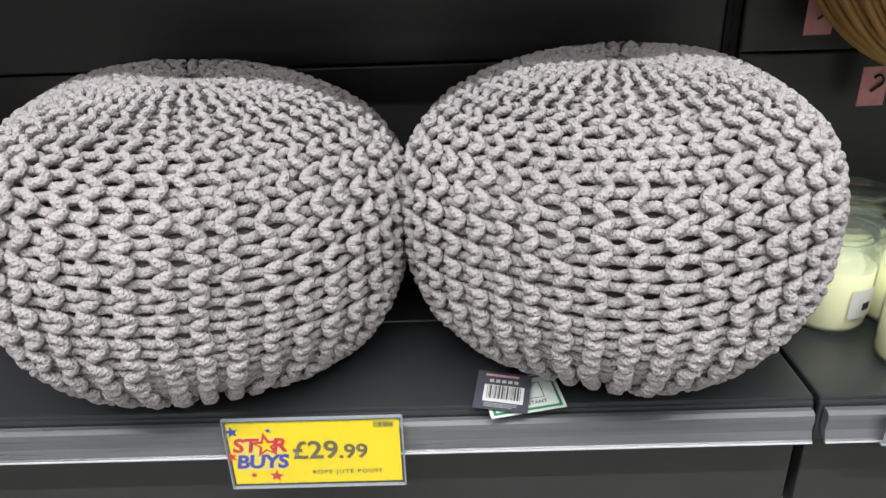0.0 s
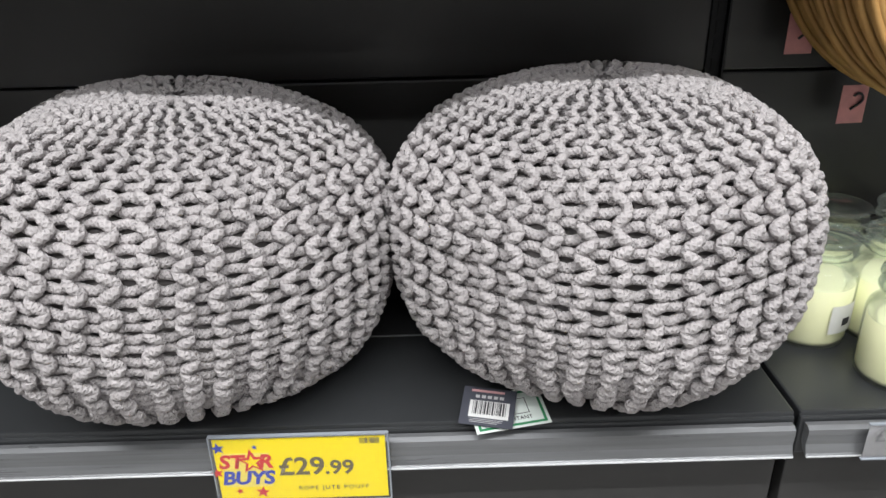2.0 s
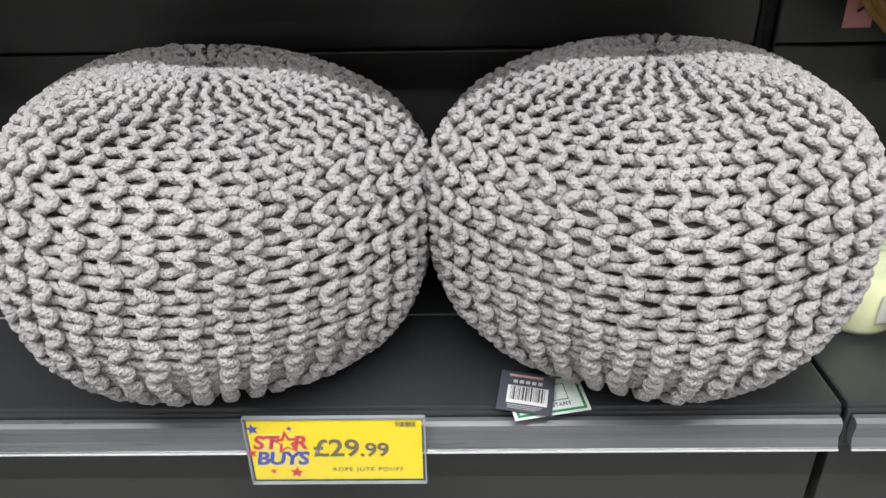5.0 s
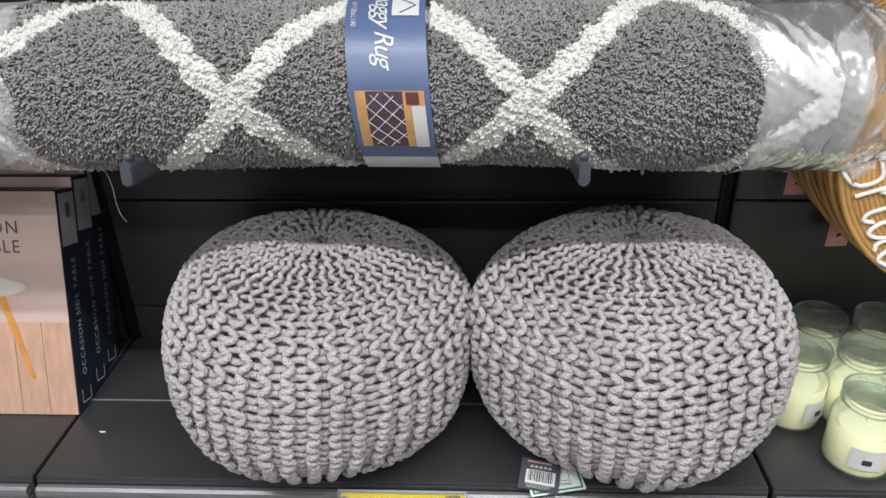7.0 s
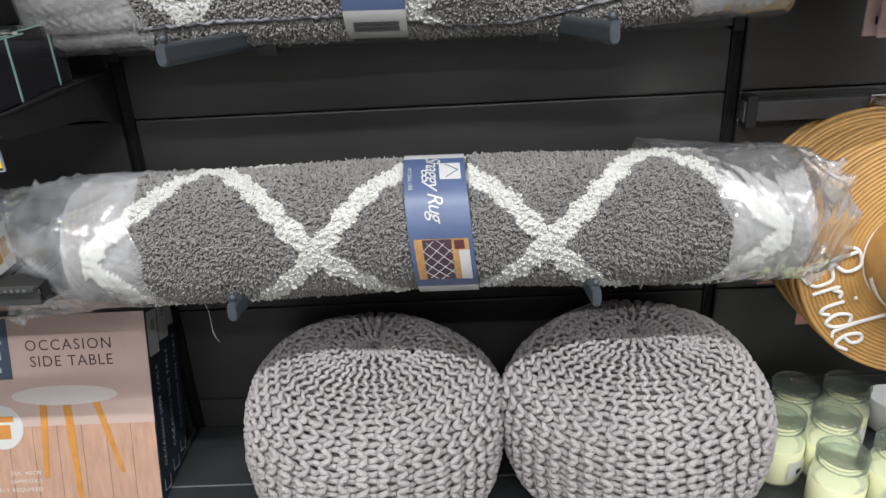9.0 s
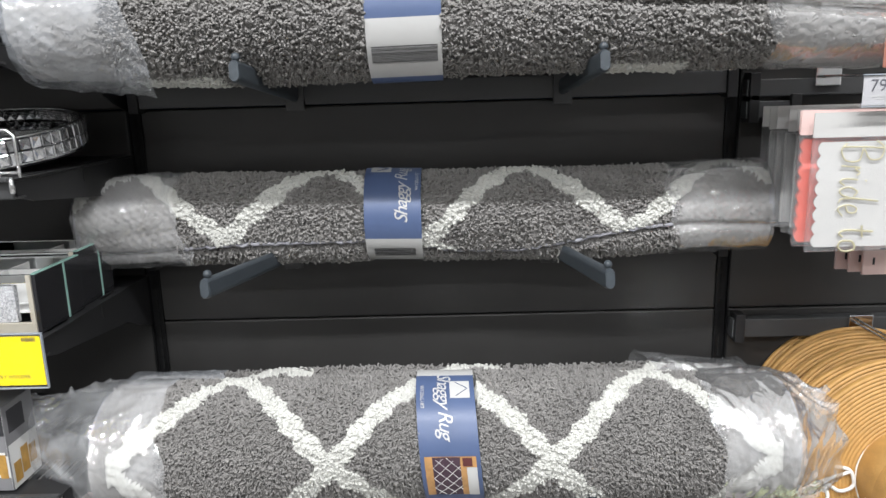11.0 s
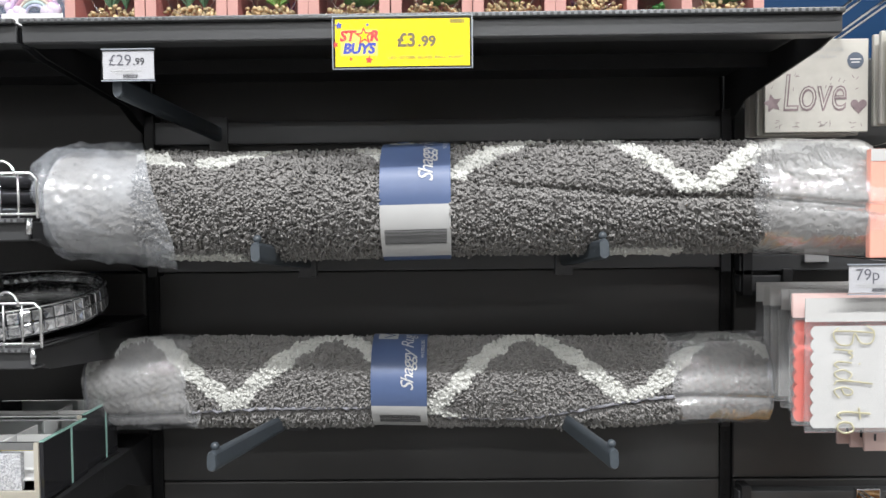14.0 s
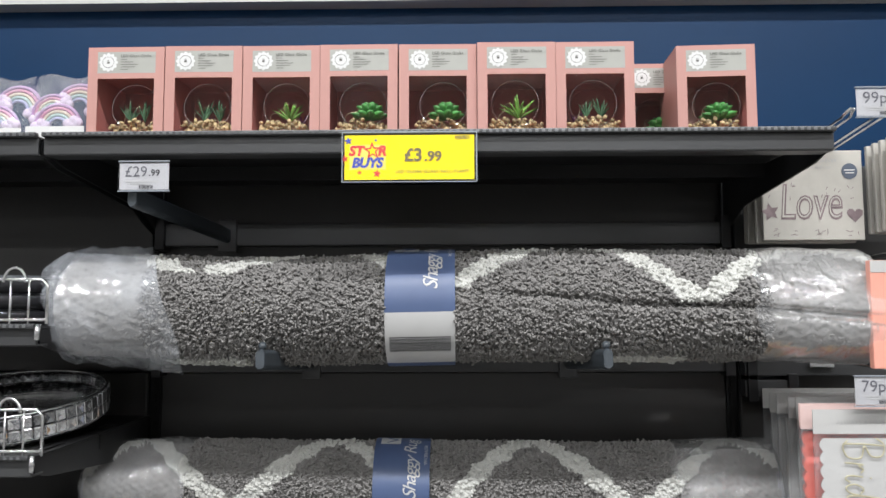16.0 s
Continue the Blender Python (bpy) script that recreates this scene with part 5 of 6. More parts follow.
def globe_box(kind, seed, m, label):
    rs = np.random.RandomState(seed)
    ob = thing("globe_box", label, "boxed ornament", "boxed glass globes")
    w, d, h, t = 0.1115, 0.108, 0.137, 0.0015
    x0, x1, z0, z1 = -0.0415, 0.0415, 0.011, 0.0905
    bm = bmesh.new()
    for c, s in (((0, 0, h - t / 2), (w, d, t)), ((0, 0, t / 2), (w, d, t)), ((-w / 2 + t / 2, 0, h / 2), (t, d, h - 2 * t)), ((w / 2 - t / 2, 0, h / 2), (t, d, h - 2 * t)), ((0, d / 2 - t / 2, h / 2), (w - 2 * t, t, h - 2 * t))):
        add_box(bm, c, s)
    part("carton", bm, M_PINK, ob)
    bm = bmesh.new()
    fy = -d / 2
    for c, s in (((0, fy, (z0) / 2), (w, t, z0)), ((0, fy, (z1 + h) / 2), (w, t, h - z1)), (((-w / 2 + x0) / 2, fy, (z0 + z1) / 2), (x0 + w / 2, t, z1 - z0)), (((w / 2 + x1) / 2, fy, (z0 + z1) / 2), (w / 2 - x1, t, z1 - z0))):
        add_box(bm, c, s)
    part("window_front", bm, M_PINK, ob)
    bm = bmesh.new()
    for c, s in (((0, d / 2 - 0.006, h / 2), (w - 0.006, 0.002, h - 0.006)), ((-w / 2 + 0.006, 0, h / 2), (0.002, d - 0.012, h - 0.006)), ((w / 2 - 0.006, 0, h / 2), (0.002, d - 0.012, h - 0.006)), ((0, 0, 0.0045), (w - 0.012, d - 0.012, 0.002)), ((0, 0, 0.1), (w - 0.012, d - 0.012, 0.002))):
        add_box(bm, c, s)
    part("lining", bm, M_PLUM, ob, "dark plum inner lining")
    fm = front(0, fy - 0.0009, 0)
    bars("label_band", fm, [(-0.042, 0.043, 0.0985, 0.130)], M_SAGE, ob, 0.0)
    bm = bmesh.new()
    rim = []
    for k in range(48):
        r = 0.0132 + 0.0013 * math.cos(k * math.pi / 2)
        rim.append(bm.verts.new(fm @ Vector((-0.026 + r * math.cos(k * math.pi / 24), 0.1145 + r * math.sin(k * math.pi / 24), 0.0007))))
    bm.faces.new(rim)
    seal = part("round_seal", bm, M_WHITE, ob)
    bm = bmesh.new()
    ring = [bm.verts.new(fm @ Vector((-0.026 + 0.0085 * math.cos(k * math.pi / 12), 0.1145 + 0.0085 * math.sin(k * math.pi / 12), 0.0011))) for k in range(24)]
    ring2 = [bm.verts.new(fm @ Vector((-0.026 + 0.0079 * math.cos(k * math.pi / 12), 0.1145 + 0.0079 * math.sin(k * math.pi / 12), 0.0011))) for k in range(24)]
    for k in range(24):
        bm.faces.new((ring[k], ring[(k + 1) % 24], ring2[(k + 1) % 24], ring2[k]))
    quad_bm(bm, fm, -0.028, -0.024, 0.1125, 0.1155, 0.0011)
    quad_bm(bm, fm, -0.0275, -0.0245, 0.1165, 0.1175, 0.0011)
    part("seal_mark", bm, M_DARKPRINT, seal)
    text_part("title", "LED Glass Globe", 0.0056, M_DARKPRINT, ob, fm @ Matrix.Translation((-0.008, 0.1235, 0.0006)), 1.15, 0, 0.0001, "LEFT")
    bars("small_print", fm, [(-0.008, 0.001, 0.1182, 0.1188), (-0.008, 0.010, 0.1145, 0.1152), (-0.008, 0.017, 0.1108, 0.1115), (-0.008, 0.013, 0.1072, 0.1079), (-0.008, 0.003, 0.1035, 0.1042)], M_DARKPRINT, ob, 0.0006)
    bm = bmesh.new()
    quad_bm(bm, front(0, fy + 0.003, 0), x0 - 0.003, x1 + 0.003, z0 - 0.003, z1 + 0.003)
    win = part("window_film", bm, M_WINDOW, ob, "clear window film")
    # the globe
    gx = (-0.004 + 0.010 * rs.rand()) * (1 if kind != 1 else -0.4)
    gc = Vector((gx, -0.006, 0.050))
    bm = bmesh.new()
    bmesh.ops.create_uvsphere(bm, u_segments=28, v_segments=18, radius=0.0405)
    for v in bm.verts:
        v.co = Vector((v.co.x, v.co.y, v.co.z * 1.0)) + gc
    globe = part("glass_globe", bm, M_GLOBE, ob, "clear glass globe", True)
    a = np.arange(36) * 2 * np.pi / 36
    tube_part("globe_mouth", np.stack([gx + 0.002 + 0.0345 * np.cos(a), np.full(36, -0.030), 0.054 + 0.0345 * np.sin(a)], -1), 0.0005, M_CHROME, globe, 6, True)
    # pebbles
    base = bmesh.new()
    bmesh.ops.create_icosphere(base, subdivisions=1, radius=1.0)
    bv = np.array([v.co for v in base.verts])
    bf = np.array([[v.index for v in f.verts] for f in base.faces])
    base.free()
    vs, fs, o = [], [], 0
    for k in range(230):
        x, y = rs.uniform(-0.036, 0.040), rs.uniform(-0.036, 0.02)
        z = 0.012 + 0.020 * rs.rand() * (1 - (abs(x) / 0.06) ** 2) + 0.004 * rs.rand()
        s = rs.uniform(0.0022, 0.0044, 3)
        vs.append(bv * s * (1 + 0.15 * rs.normal(0, 1, bv.shape)) + np.array((x + gx * 0.5, y, z)))
        fs.append(bf + o)
        o += len(bv)
    pb = mesh_part("pebbles", np.concatenate(vs), np.concatenate(fs), [M_PEBBLE], ob, "small honey-coloured pebbles")
    pb["kind"] = "stuff"
    # plant
    vs, fs = [], []
    px = (0.012, 0.006, 0.002)[kind]
    root = np.array((px, -0.020, 0.034))
    if kind == 0:
        for ringn, cnt, ln, tilt in ((0, 9, 0.031, 0.35), (1, 8, 0.027, 0.8), (2, 6, 0.020, 1.3)):
            for k in range(cnt):
                t = 2 * np.pi * (k + 0.5 * ringn) / cnt
                leaf_into(vs, fs, root + np.array((0, 0, 0.003 + 0.005 * ringn)), np.array((np.cos(t), np.sin(t), tilt)), ln, 0.0070, 0.0042)
    elif kind == 1:
        for k in range(20):
            t = rs.uniform(0, 2 * np.pi)
            leaf_into(vs, fs, root, np.array((np.cos(t), np.sin(t), rs.uniform(0.5, 2.2))), rs.uniform(0.026, 0.044), 0.0024, 0.0013)
    else:
        for k in range(26):
            t = rs.uniform(0, 2 * np.pi)
            leaf_into(vs, fs, root + np.array((rs.choice((-0.010, 0.012)), 0, 0)), np.array((np.cos(t) * 0.6, np.sin(t) * 0.6, rs.uniform(0.8, 2.4))), rs.uniform(0.020, 0.042), 0.0017, 0.0011)
    mesh_part("artificial_plant", np.concatenate(vs), np.concatenate(fs), [M_LEAFS[kind]], ob, "small green artificial succulent")
    if kind != 0:
        vs, fs = [], []
        for k in range(12):
            t = rs.uniform(0, 2 * np.pi)
            leaf_into(vs, fs, np.array((0.016 * (1 if kind == 1 else -1), 0.016, 0.03)), np.array((np.cos(t) * 0.5, np.sin(t) * 0.5, 1.4)), rs.uniform(0.018, 0.032), 0.0022, 0.0012)
        mesh_part("plum_sprig", np.concatenate(vs), np.concatenate(fs), [M_PLUMLEAF], ob)
    s = np.linspace(0, 1, 14)
    tube_part("fairy_wire", np.stack([gx - 0.024 + 0.03 * s + 0.004 * np.sin(9 * s + seed), np.full(14, -0.02), 0.03 + 0.042 * s ** 0.6 * (1 - 0.3 * s) + 0.002 * np.sin(14 * s)], -1), 0.0005, M_WIRE, ob, 5)
    ob.matrix_world = m
    return ob


PITCH = 0.1127
for k, kind in enumerate((2, 2, 1, 0, 0, 1, 2)):
    x = -0.505 + PITCH * (k + 0.5)
    globe_box(kind, 20 + k, pose(x, -0.318 - 0.002 * (k % 2) - 0.004 * (k > 4), TOP + 0.0015, 0, 0, (-0.6, 0.4, 0, -0.4, 0.5, 0.2, -0.3)[k]), "salmon-pink carton with a window onto a glass globe plant")
globe_box(0, 31, pose(0.345, -0.225, TOP + 0.0015), "salmon-pink glass globe carton set back behind its neighbours")
globe_box(0, 32, pose(0.408, -0.305, TOP + 0.0015, 0, 0, -3), "salmon-pink glass globe carton turned slightly aside")


# ---- rainbow bags ----
M_BAG = clear("bag_film", haze=0.10, gloss=0.08, rough=0.08, bump=0.8, bscale=40)
M_RAIN = [mat("rain_" + n, c, 0.6) for n, c in (("lilac", (0.42, 0.27, 0.46)), ("pink", (0.55, 0.26, 0.38)), ("cream", (0.55, 0.47, 0.38)), ("mint", (0.34, 0.46, 0.45)), ("sky", (0.36, 0.38, 0.56)))]
M_CLOUD = mat("cloud_white", (0.56, 0.48, 0.60), 0.7)


def rainbow_bag(x, y, label):
    ob = thing("rainbow_bag", label, "bag", "rainbow bags")
    w, h, d = 0.092, 0.108, 0.06
    z = TOP + 0.002
    n = 18
    g = np.linspace(0, 1, n)
    gx, gz = np.meshgrid(g, g, indexing="ij")
    vs, fs = [], []
    for sgn in (-1, 1):
        bulge = d / 2 * np.sin(np.pi * np.clip(gx, 0.02, 0.98)) ** 0.4 * (1 - gz ** 3) ** 0.6
        yy = y + sgn * (bulge + 0.003 * np.sin(9 * gx + 13 * gz + sgn))
        v = np.stack([x - w / 2 + w * gx, yy, z + h * gz + 0.003 * np.sin(7 * gx) * gz], -1).reshape(-1, 3)
        i, j = np.meshgrid(np.arange(n - 1), np.arange(n - 1), indexing="ij")
        f = np.stack([i * n + j, (i + 1) * n + j, (i + 1) * n + j + 1, i * n + j + 1], -1).reshape(-1, 4) + (n * n if sgn > 0 else 0)
        vs.append(v)
        fs.append(f)
    mesh_part("bag", np.concatenate(vs), np.concatenate(fs), [M_BAG], ob, "clear crackly plastic bag")
    box_part("card_foot", (x, y - d / 2 - 0.001, z + 0.0125), (w * 0.94, 0.0012, 0.022), M_WHITE, ob, 0.0003)
    for cx, cz, r0, dy, tilt in ((x + 0.012, z + 0.062, 0.036, 0.012, -20), (x - 0.005, z + 0.026, 0.034, -0.014, 5), (x - 0.024, z + 0.050, 0.03, 0.004, 30)):
        for k, mt in enumerate(M_RAIN):
            rr = r0 * (1 - 0.15 * k)
            a = np.linspace(0, np.pi, 16) + radians(tilt)
            tube_part("rainbow_arc", np.stack([cx + rr * np.cos(a), np.full(16, y + dy), cz + rr * np.sin(a)], -1), r0 * 0.082, mt, ob, 6)
        for sgn in (-1, 1):
            bm = bmesh.new()
            for ox, oz in ((0, 0), (0.008, 0.003), (-0.007, 0.002), (0.002, 0.007)):
                made = bmesh.ops.create_icosphere(bm, subdivisions=2, radius=0.008)
                for v in made["verts"]:
                    v.co = Vector((v.co.x + cx + sgn * r0 * 0.72 * math.cos(radians(tilt)) + ox, v.co.y * 0.5 + y + dy - 0.005, v.co.z + cz + sgn * r0 * 0.72 * math.sin(radians(tilt)) + oz))
            part("cloud", bm, M_CLOUD, ob, "", True)
    return ob


for k, bx in enumerate((-0.557, -0.655, -0.755)):
    rainbow_bag(bx, -0.33 + 0.008 * k, "clear bag of pastel rainbow and cloud ornaments")


# ---- candle jars ----
M_WAX = mat("cream_wax", (0.80, 0.78, 0.50), 0.5, 0, 0.04, 20)
M_JARLABEL = mat("jar_label", (0.62, 0.62, 0.60), 0.5, 0, 0.05, 60)
M_RIM = clear("rim_glass", tint=(0.90, 0.95, 0.92), haze=0.04, gloss=0.08, rough=0.03, edge=0.55, hazecol=(0.85, 0.88, 0.84))
JAR = []
TALL = Matrix.Diagonal((1, 1, 1.06, 1))


def candle_jar(x, y, turn, label):
    if JAR:
        c = copy_thing(JAR[0], pose(x, y, DECK + 0.0005, 0, 0, turn) @ TALL)
        c["label"] = label
        return c
    ob = thing("candle_jar", label, "candle jar", "candle jars")
    outer = ((0.001, 0.0000), (0.042, 0.0000), (0.047, 0.0026), (0.0485, 0.0087), (0.0485, 0.0766), (0.046, 0.0853), (0.038, 0.0922), (0.036, 0.0957), (0.036, 0.1027), (0.039, 0.1044))
    v, f = lathe(outer, 40)
    mesh_part("glass_body", v, f, [M_GLASS], ob, "clear glass jar")
    inner = ((0.034, 0.1027), (0.034, 0.0940), (0.043, 0.0844), (0.0455, 0.0766), (0.0455, 0.0696))
    v, f = lathe(inner, 40)
    mesh_part("glass_inner", v, f, [M_GLASS], ob)
    v, f = lathe(((0.001, 0.0052), (0.044, 0.0052), (0.0462, 0.0104), (0.0462, 0.0713), (0.043, 0.0731), (0.001, 0.0722)), 40)
    mesh_part("wax", v, f, [M_WAX], ob, "pale cream wax")
    v, f = lathe(((0.036, 0.1027), (0.0415, 0.1040), (0.0425, 0.1070), (0.0415, 0.1105), (0.037, 0.1114), (0.034, 0.1096), (0.033, 0.1053)), 40)
    mesh_part("rim_ring", v, f, [M_RIM], ob)
    v, f = lathe(((0.001, 0.1140), (0.022, 0.1140), (0.028, 0.1166), (0.040, 0.1175), (0.043, 0.1201), (0.0425, 0.1235), (0.038, 0.1248), (0.029, 0.1227), (0.024, 0.1192), (0.001, 0.1188)), 40)
    mesh_part("lid", v, f, [M_RIM], ob, "flat clear glass lid")
    tube_part("wick", [(0, 0, 0.072), (0.001, 0, 0.083)], 0.001, M_WHITE, ob, 6)
    n = 12
    a = np.linspace(radians(-118), radians(-62), n)
    for nm, zz0, zz1, rr, mt, cut in (("paper_label", 0.022, 0.056, 0.0489, M_JARLABEL, 0), ("label_print", 0.031, 0.040, 0.0493, M_INK, 4)):
        aa = a[cut:n - cut]
        v = np.concatenate([np.stack([rr * np.cos(aa), rr * np.sin(aa), np.full(len(aa), q)], -1) for q in (zz0, zz1)])
        m = len(aa)
        f = np.array([(k, k + 1, m + k + 1, m + k) for k in range(m - 1)])
        mesh_part(nm, v, f, [mt], ob)
    ob.matrix_world = pose(x, y, DECK + 0.0005, 0, 0, turn) @ TALL
    JAR.append(ob)
    return ob


for jx, jy, jt in ((0.694, -0.306, -14), (0.631, -0.206, 30), (0.728, -0.210, 4), (0.695, -0.114, 40), (0.795, -0.118, 10), (0.800, -0.296, -20), (0.905, -0.20, 0)):
    candle_jar(jx, jy, jt, "clear glass candle jar of cream wax with a flat lid")
pot = thing("white_pot", "small white glazed candle pot beside the jars", "pot")
v, f = lathe(((0.001, 0.0), (0.035, 0.0), (0.042, 0.01), (0.045, 0.07), (0.043, 0.072), (0.040, 0.068), (0.038, 0.02), (0.001, 0.018)), 32)
mesh_part("body", v + np.array((0.915, -0.08, DECK)), f, [M_WHITE], pot)


# ---- straw hats ----
M_STRAW = mat("honey_straw", (0.48, 0.27, 0.085), 0.55, 0, 0.16, 30, 0.3, 300)
M_STRAWDARK = mat("straw_groove", (0.26, 0.13, 0.035), 0.7)
M_CORD = mat("white_cord", (0.80, 0.79, 0.76), 0.7, 0, 0.04, 60, 0.4, 700)
HAT = []


# script letters, each a run of points that a smooth cord follows (width 1.8, height 1)
BRIDE = (
    ((0.12, 0.0), (0.13, 0.5), (0.17, 1.0)),
    ((-0.02, 0.82), (0.15, 1.02), (0.42, 0.95), (0.42, 0.68), (0.18, 0.52), (0.46, 0.42), (0.45, 0.1), (0.2, -0.03), (0.03, 0.1)),
    ((0.58, 0.0), (0.63, 0.46), (0.66, 0.36), (0.75, 0.47), (0.83, 0.40)),
    ((0.93, 0.45), (0.90, 0.12), (0.97, 0.0), (1.06, 0.12)),
    ((0.95, 0.63), (0.965, 0.67)),
    ((1.34, 0.38), (1.22, 0.45), (1.11, 0.24), (1.18, 0.01), (1.32, 0.12), (1.40, 0.5), (1.47, 1.0), (1.41, 0.55), (1.39, 0.1), (1.48, 0.0)),
    ((1.55, 0.18), (1.73, 0.27), (1.74, 0.44), (1.62, 0.46), (1.55, 0.22), (1.64, 0.0), (1.83, 0.14)),
)
LITTLE_TO = (((0.10, 0.9), (0.05, 0.2), (0.13, 0.0), (0.24, 0.1)), ((-0.07, 0.58), (0.25, 0.62)), ((0.50, 0.45), (0.36, 0.35), (0.35, 0.08), (0.50, 0.0), (0.63, 0.15), (0.60, 0.40), (0.50, 0.45)))


def cord_word(name, strokes, m, height, width, radius, material, parent, label="", flat=1.0):
    """Words drawn with a round cord laid on the plane m."""
    lines = []
    for stroke in strokes:
        p = np.array(stroke, dtype=float)
        q = np.concatenate([[2 * p[0] - p[1]], p, [2 * p[-1] - p[-2]]])
        out = []
        for k in range(1, len(q) - 2):
            for t in np.linspace(0, 1, 7)[: 7 if k == len(q) - 3 else 6]:
                out.append(0.5 * (2 * q[k] + (q[k + 1] - q[k - 1]) * t + (2 * q[k - 1] - 5 * q[k] + 4 * q[k + 1] - q[k + 2]) * t ** 2 + (3 * q[k] - 3 * q[k + 1] + q[k + 2] - q[k - 1]) * t ** 3))
        out = np.array(out)
        lines.append(np.stack([(out[:, 0] - 0.9) * height * width, (out[:, 1] - 0.45) * height, np.zeros(len(out))], -1))
    v, f = join_tubes(lines, radius, 8)
    v[:, 2] *= flat
    v = np.array([m @ Vector(q) for q in v])
    return mesh_part(name, v, f, [material], parent, label)


def straw_hat(m, label, lettered):
    ob = thing("straw_hat", label, "hat", "straw hats")
    prof = []
    # crown, then a brim of stitched plaits
    prof += [(0.001, 0.098), (0.045, 0.097), (0.070, 0.092), (0.084, 0.080), (0.0905, 0.06), (0.092, 0.02), (0.094, 0.006)]
    r = 0.096
    while r < 0.198:
        wv = 0.004 * math.sin((r - 0.096) * 20)
        prof += [(r, wv + 0.0012), (r + 0.0022, wv + 0.0022), (r + 0.0050, wv + 0.0012), (r + 0.0058, wv - 0.0006)]
        r += 0.0064
    prof += [(r, 0.0), (r, -0.003)]
    v, f = lathe(prof, 72)
    if not HAT:
        HAT.append(mesh_part("straw_body", v, f, [M_STRAW], ob, "plaited honey straw"))
    else:
        c = new("straw_body", HAT[0].data)
        c.parent = ob
    v, f = lathe(((0.0935, 0.004), (0.0948, 0.012), (0.0942, 0.026), (0.0925, 0.027)), 64)
    mesh_part("ribbon", v, f, [M_CORD], ob, "white ribbon round the crown")
    if lettered:
        tmx = Matrix.Translation((-0.122, -0.066, 0.0075)) @ Euler((0, 0, radians(-62))).to_matrix().to_4x4()
        cord_word("cord_lettering", BRIDE, tmx, 0.088, 1.06, 0.0031, M_CORD, ob, "white cord lettering")
    ob.matrix_world = m
    return ob


for k in range(8):
    straw_hat(pose(0.790 - 0.004 * math.sin(k * 1.7), -0.262 + 0.030 * k, 0.643 + 0.004 * math.sin(k * 2.6), 84 - 1.2 * k, (0, 3, -4, 6, -3, 5, 2, -2)[k], -7 + 3 * math.sin(k * 2.1)), "wide-brimmed honey straw hat lettered Bride in white cord" if k == 0 else "wide-brimmed straw hat hanging behind another hat", k == 0)

rail(0.835, 0.562, 1.64, 0.036)
rail(1.283, 0.562, 1.64, 0.03)
rail(1.245, 0.562, 0.66, 0.03)


def wire_hook(x, z, y0, y1, label, up=0.0):
    ob = thing("wire_hook", label, "hook", "wire hooks")
    for sx in (-0.006, 0.006):
        tube_part("wire", [(x + sx, y0, z), (x + sx, y1 + 0.02, z + up), (x + sx * 0.4, y1, z + up + 0.008)], 0.0024, M_CHROME, ob, 8)
    box_part("saddle", (x, y0 + 0.002, z), (0.045, 0.012, 0.034), M_CHROME, ob, 0.002)
    return ob


wire_hook(0.80, 0.842, -0.034, -0.27, "chrome wire hook carrying straw hats")
wire_hook(0.70, 1.30, -0.034, -0.345, "chrome wire hook carrying party bags")
wire_hook(0.615, 1.64, 0.0, -0.33, "chrome wire hook carrying balloon packs", 0.04)
wire_hook(0.66, 1.64, 0.0, -0.35, "chrome wire hook above the balloon packs", 0.04)
wire_hook(0.70, 1.47, -0.03, -0.36, "chrome wire hook carrying a coral pack", 0.01)

# pink swing cards with a black hook
M_PINKCARD = mat("pink_card", (0.68, 0.30, 0.30), 0.5, 0, 0.14, 30)


def pink_card(x, z, label):
    ob = thing("pink_card", label, "card", "pink hang cards")
    m = front(x, -0.038, z, 0, 4)
    bm = bmesh.new()
    add_box(bm, (0, 0, 0), (0.037, 0.052, 0.001), m)
    part("card", bm, M_PINKCARD, ob)
    a = np.linspace(radians(150), radians(-60), 12)
    pts = [m @ Vector((0.004 + 0.007 * math.cos(t), 0.008 + 0.007 * math.sin(t), 0.003)) for t in a] + [m @ Vector((-0.004, -0.006, 0.003))]
    tube_part("hook_print", [(p.x, p.y, p.z) for p in pts], 0.0018, M_INK, ob, 6)
    return ob


pink_card(0.643, 0.521, "pink hat card with a black plastic hook")
pink_card(0.731, 0.426, "pink hat card hanging below a straw hat")


# ---- party bags ----
M_WHITEPAPER = mat("white_paper", (0.49, 0.485, 0.475), 0.5, 0, 0.04, 20)
M_CORAL = mat("coral_paper", (0.78, 0.20, 0.16), 0.5, 0, 0.05, 20)
M_BLUSH = mat("blush_paper", (0.70, 0.52, 0.49), 0.5, 0, 0.06, 20)
M_GOLD = mat("gold_foil", (0.62, 0.58, 0.40), 0.35, 0.5)
M_PACK = clear("pack_film", haze=0.07, gloss=0.04, rough=0.12, bump=0.3, bscale=30)


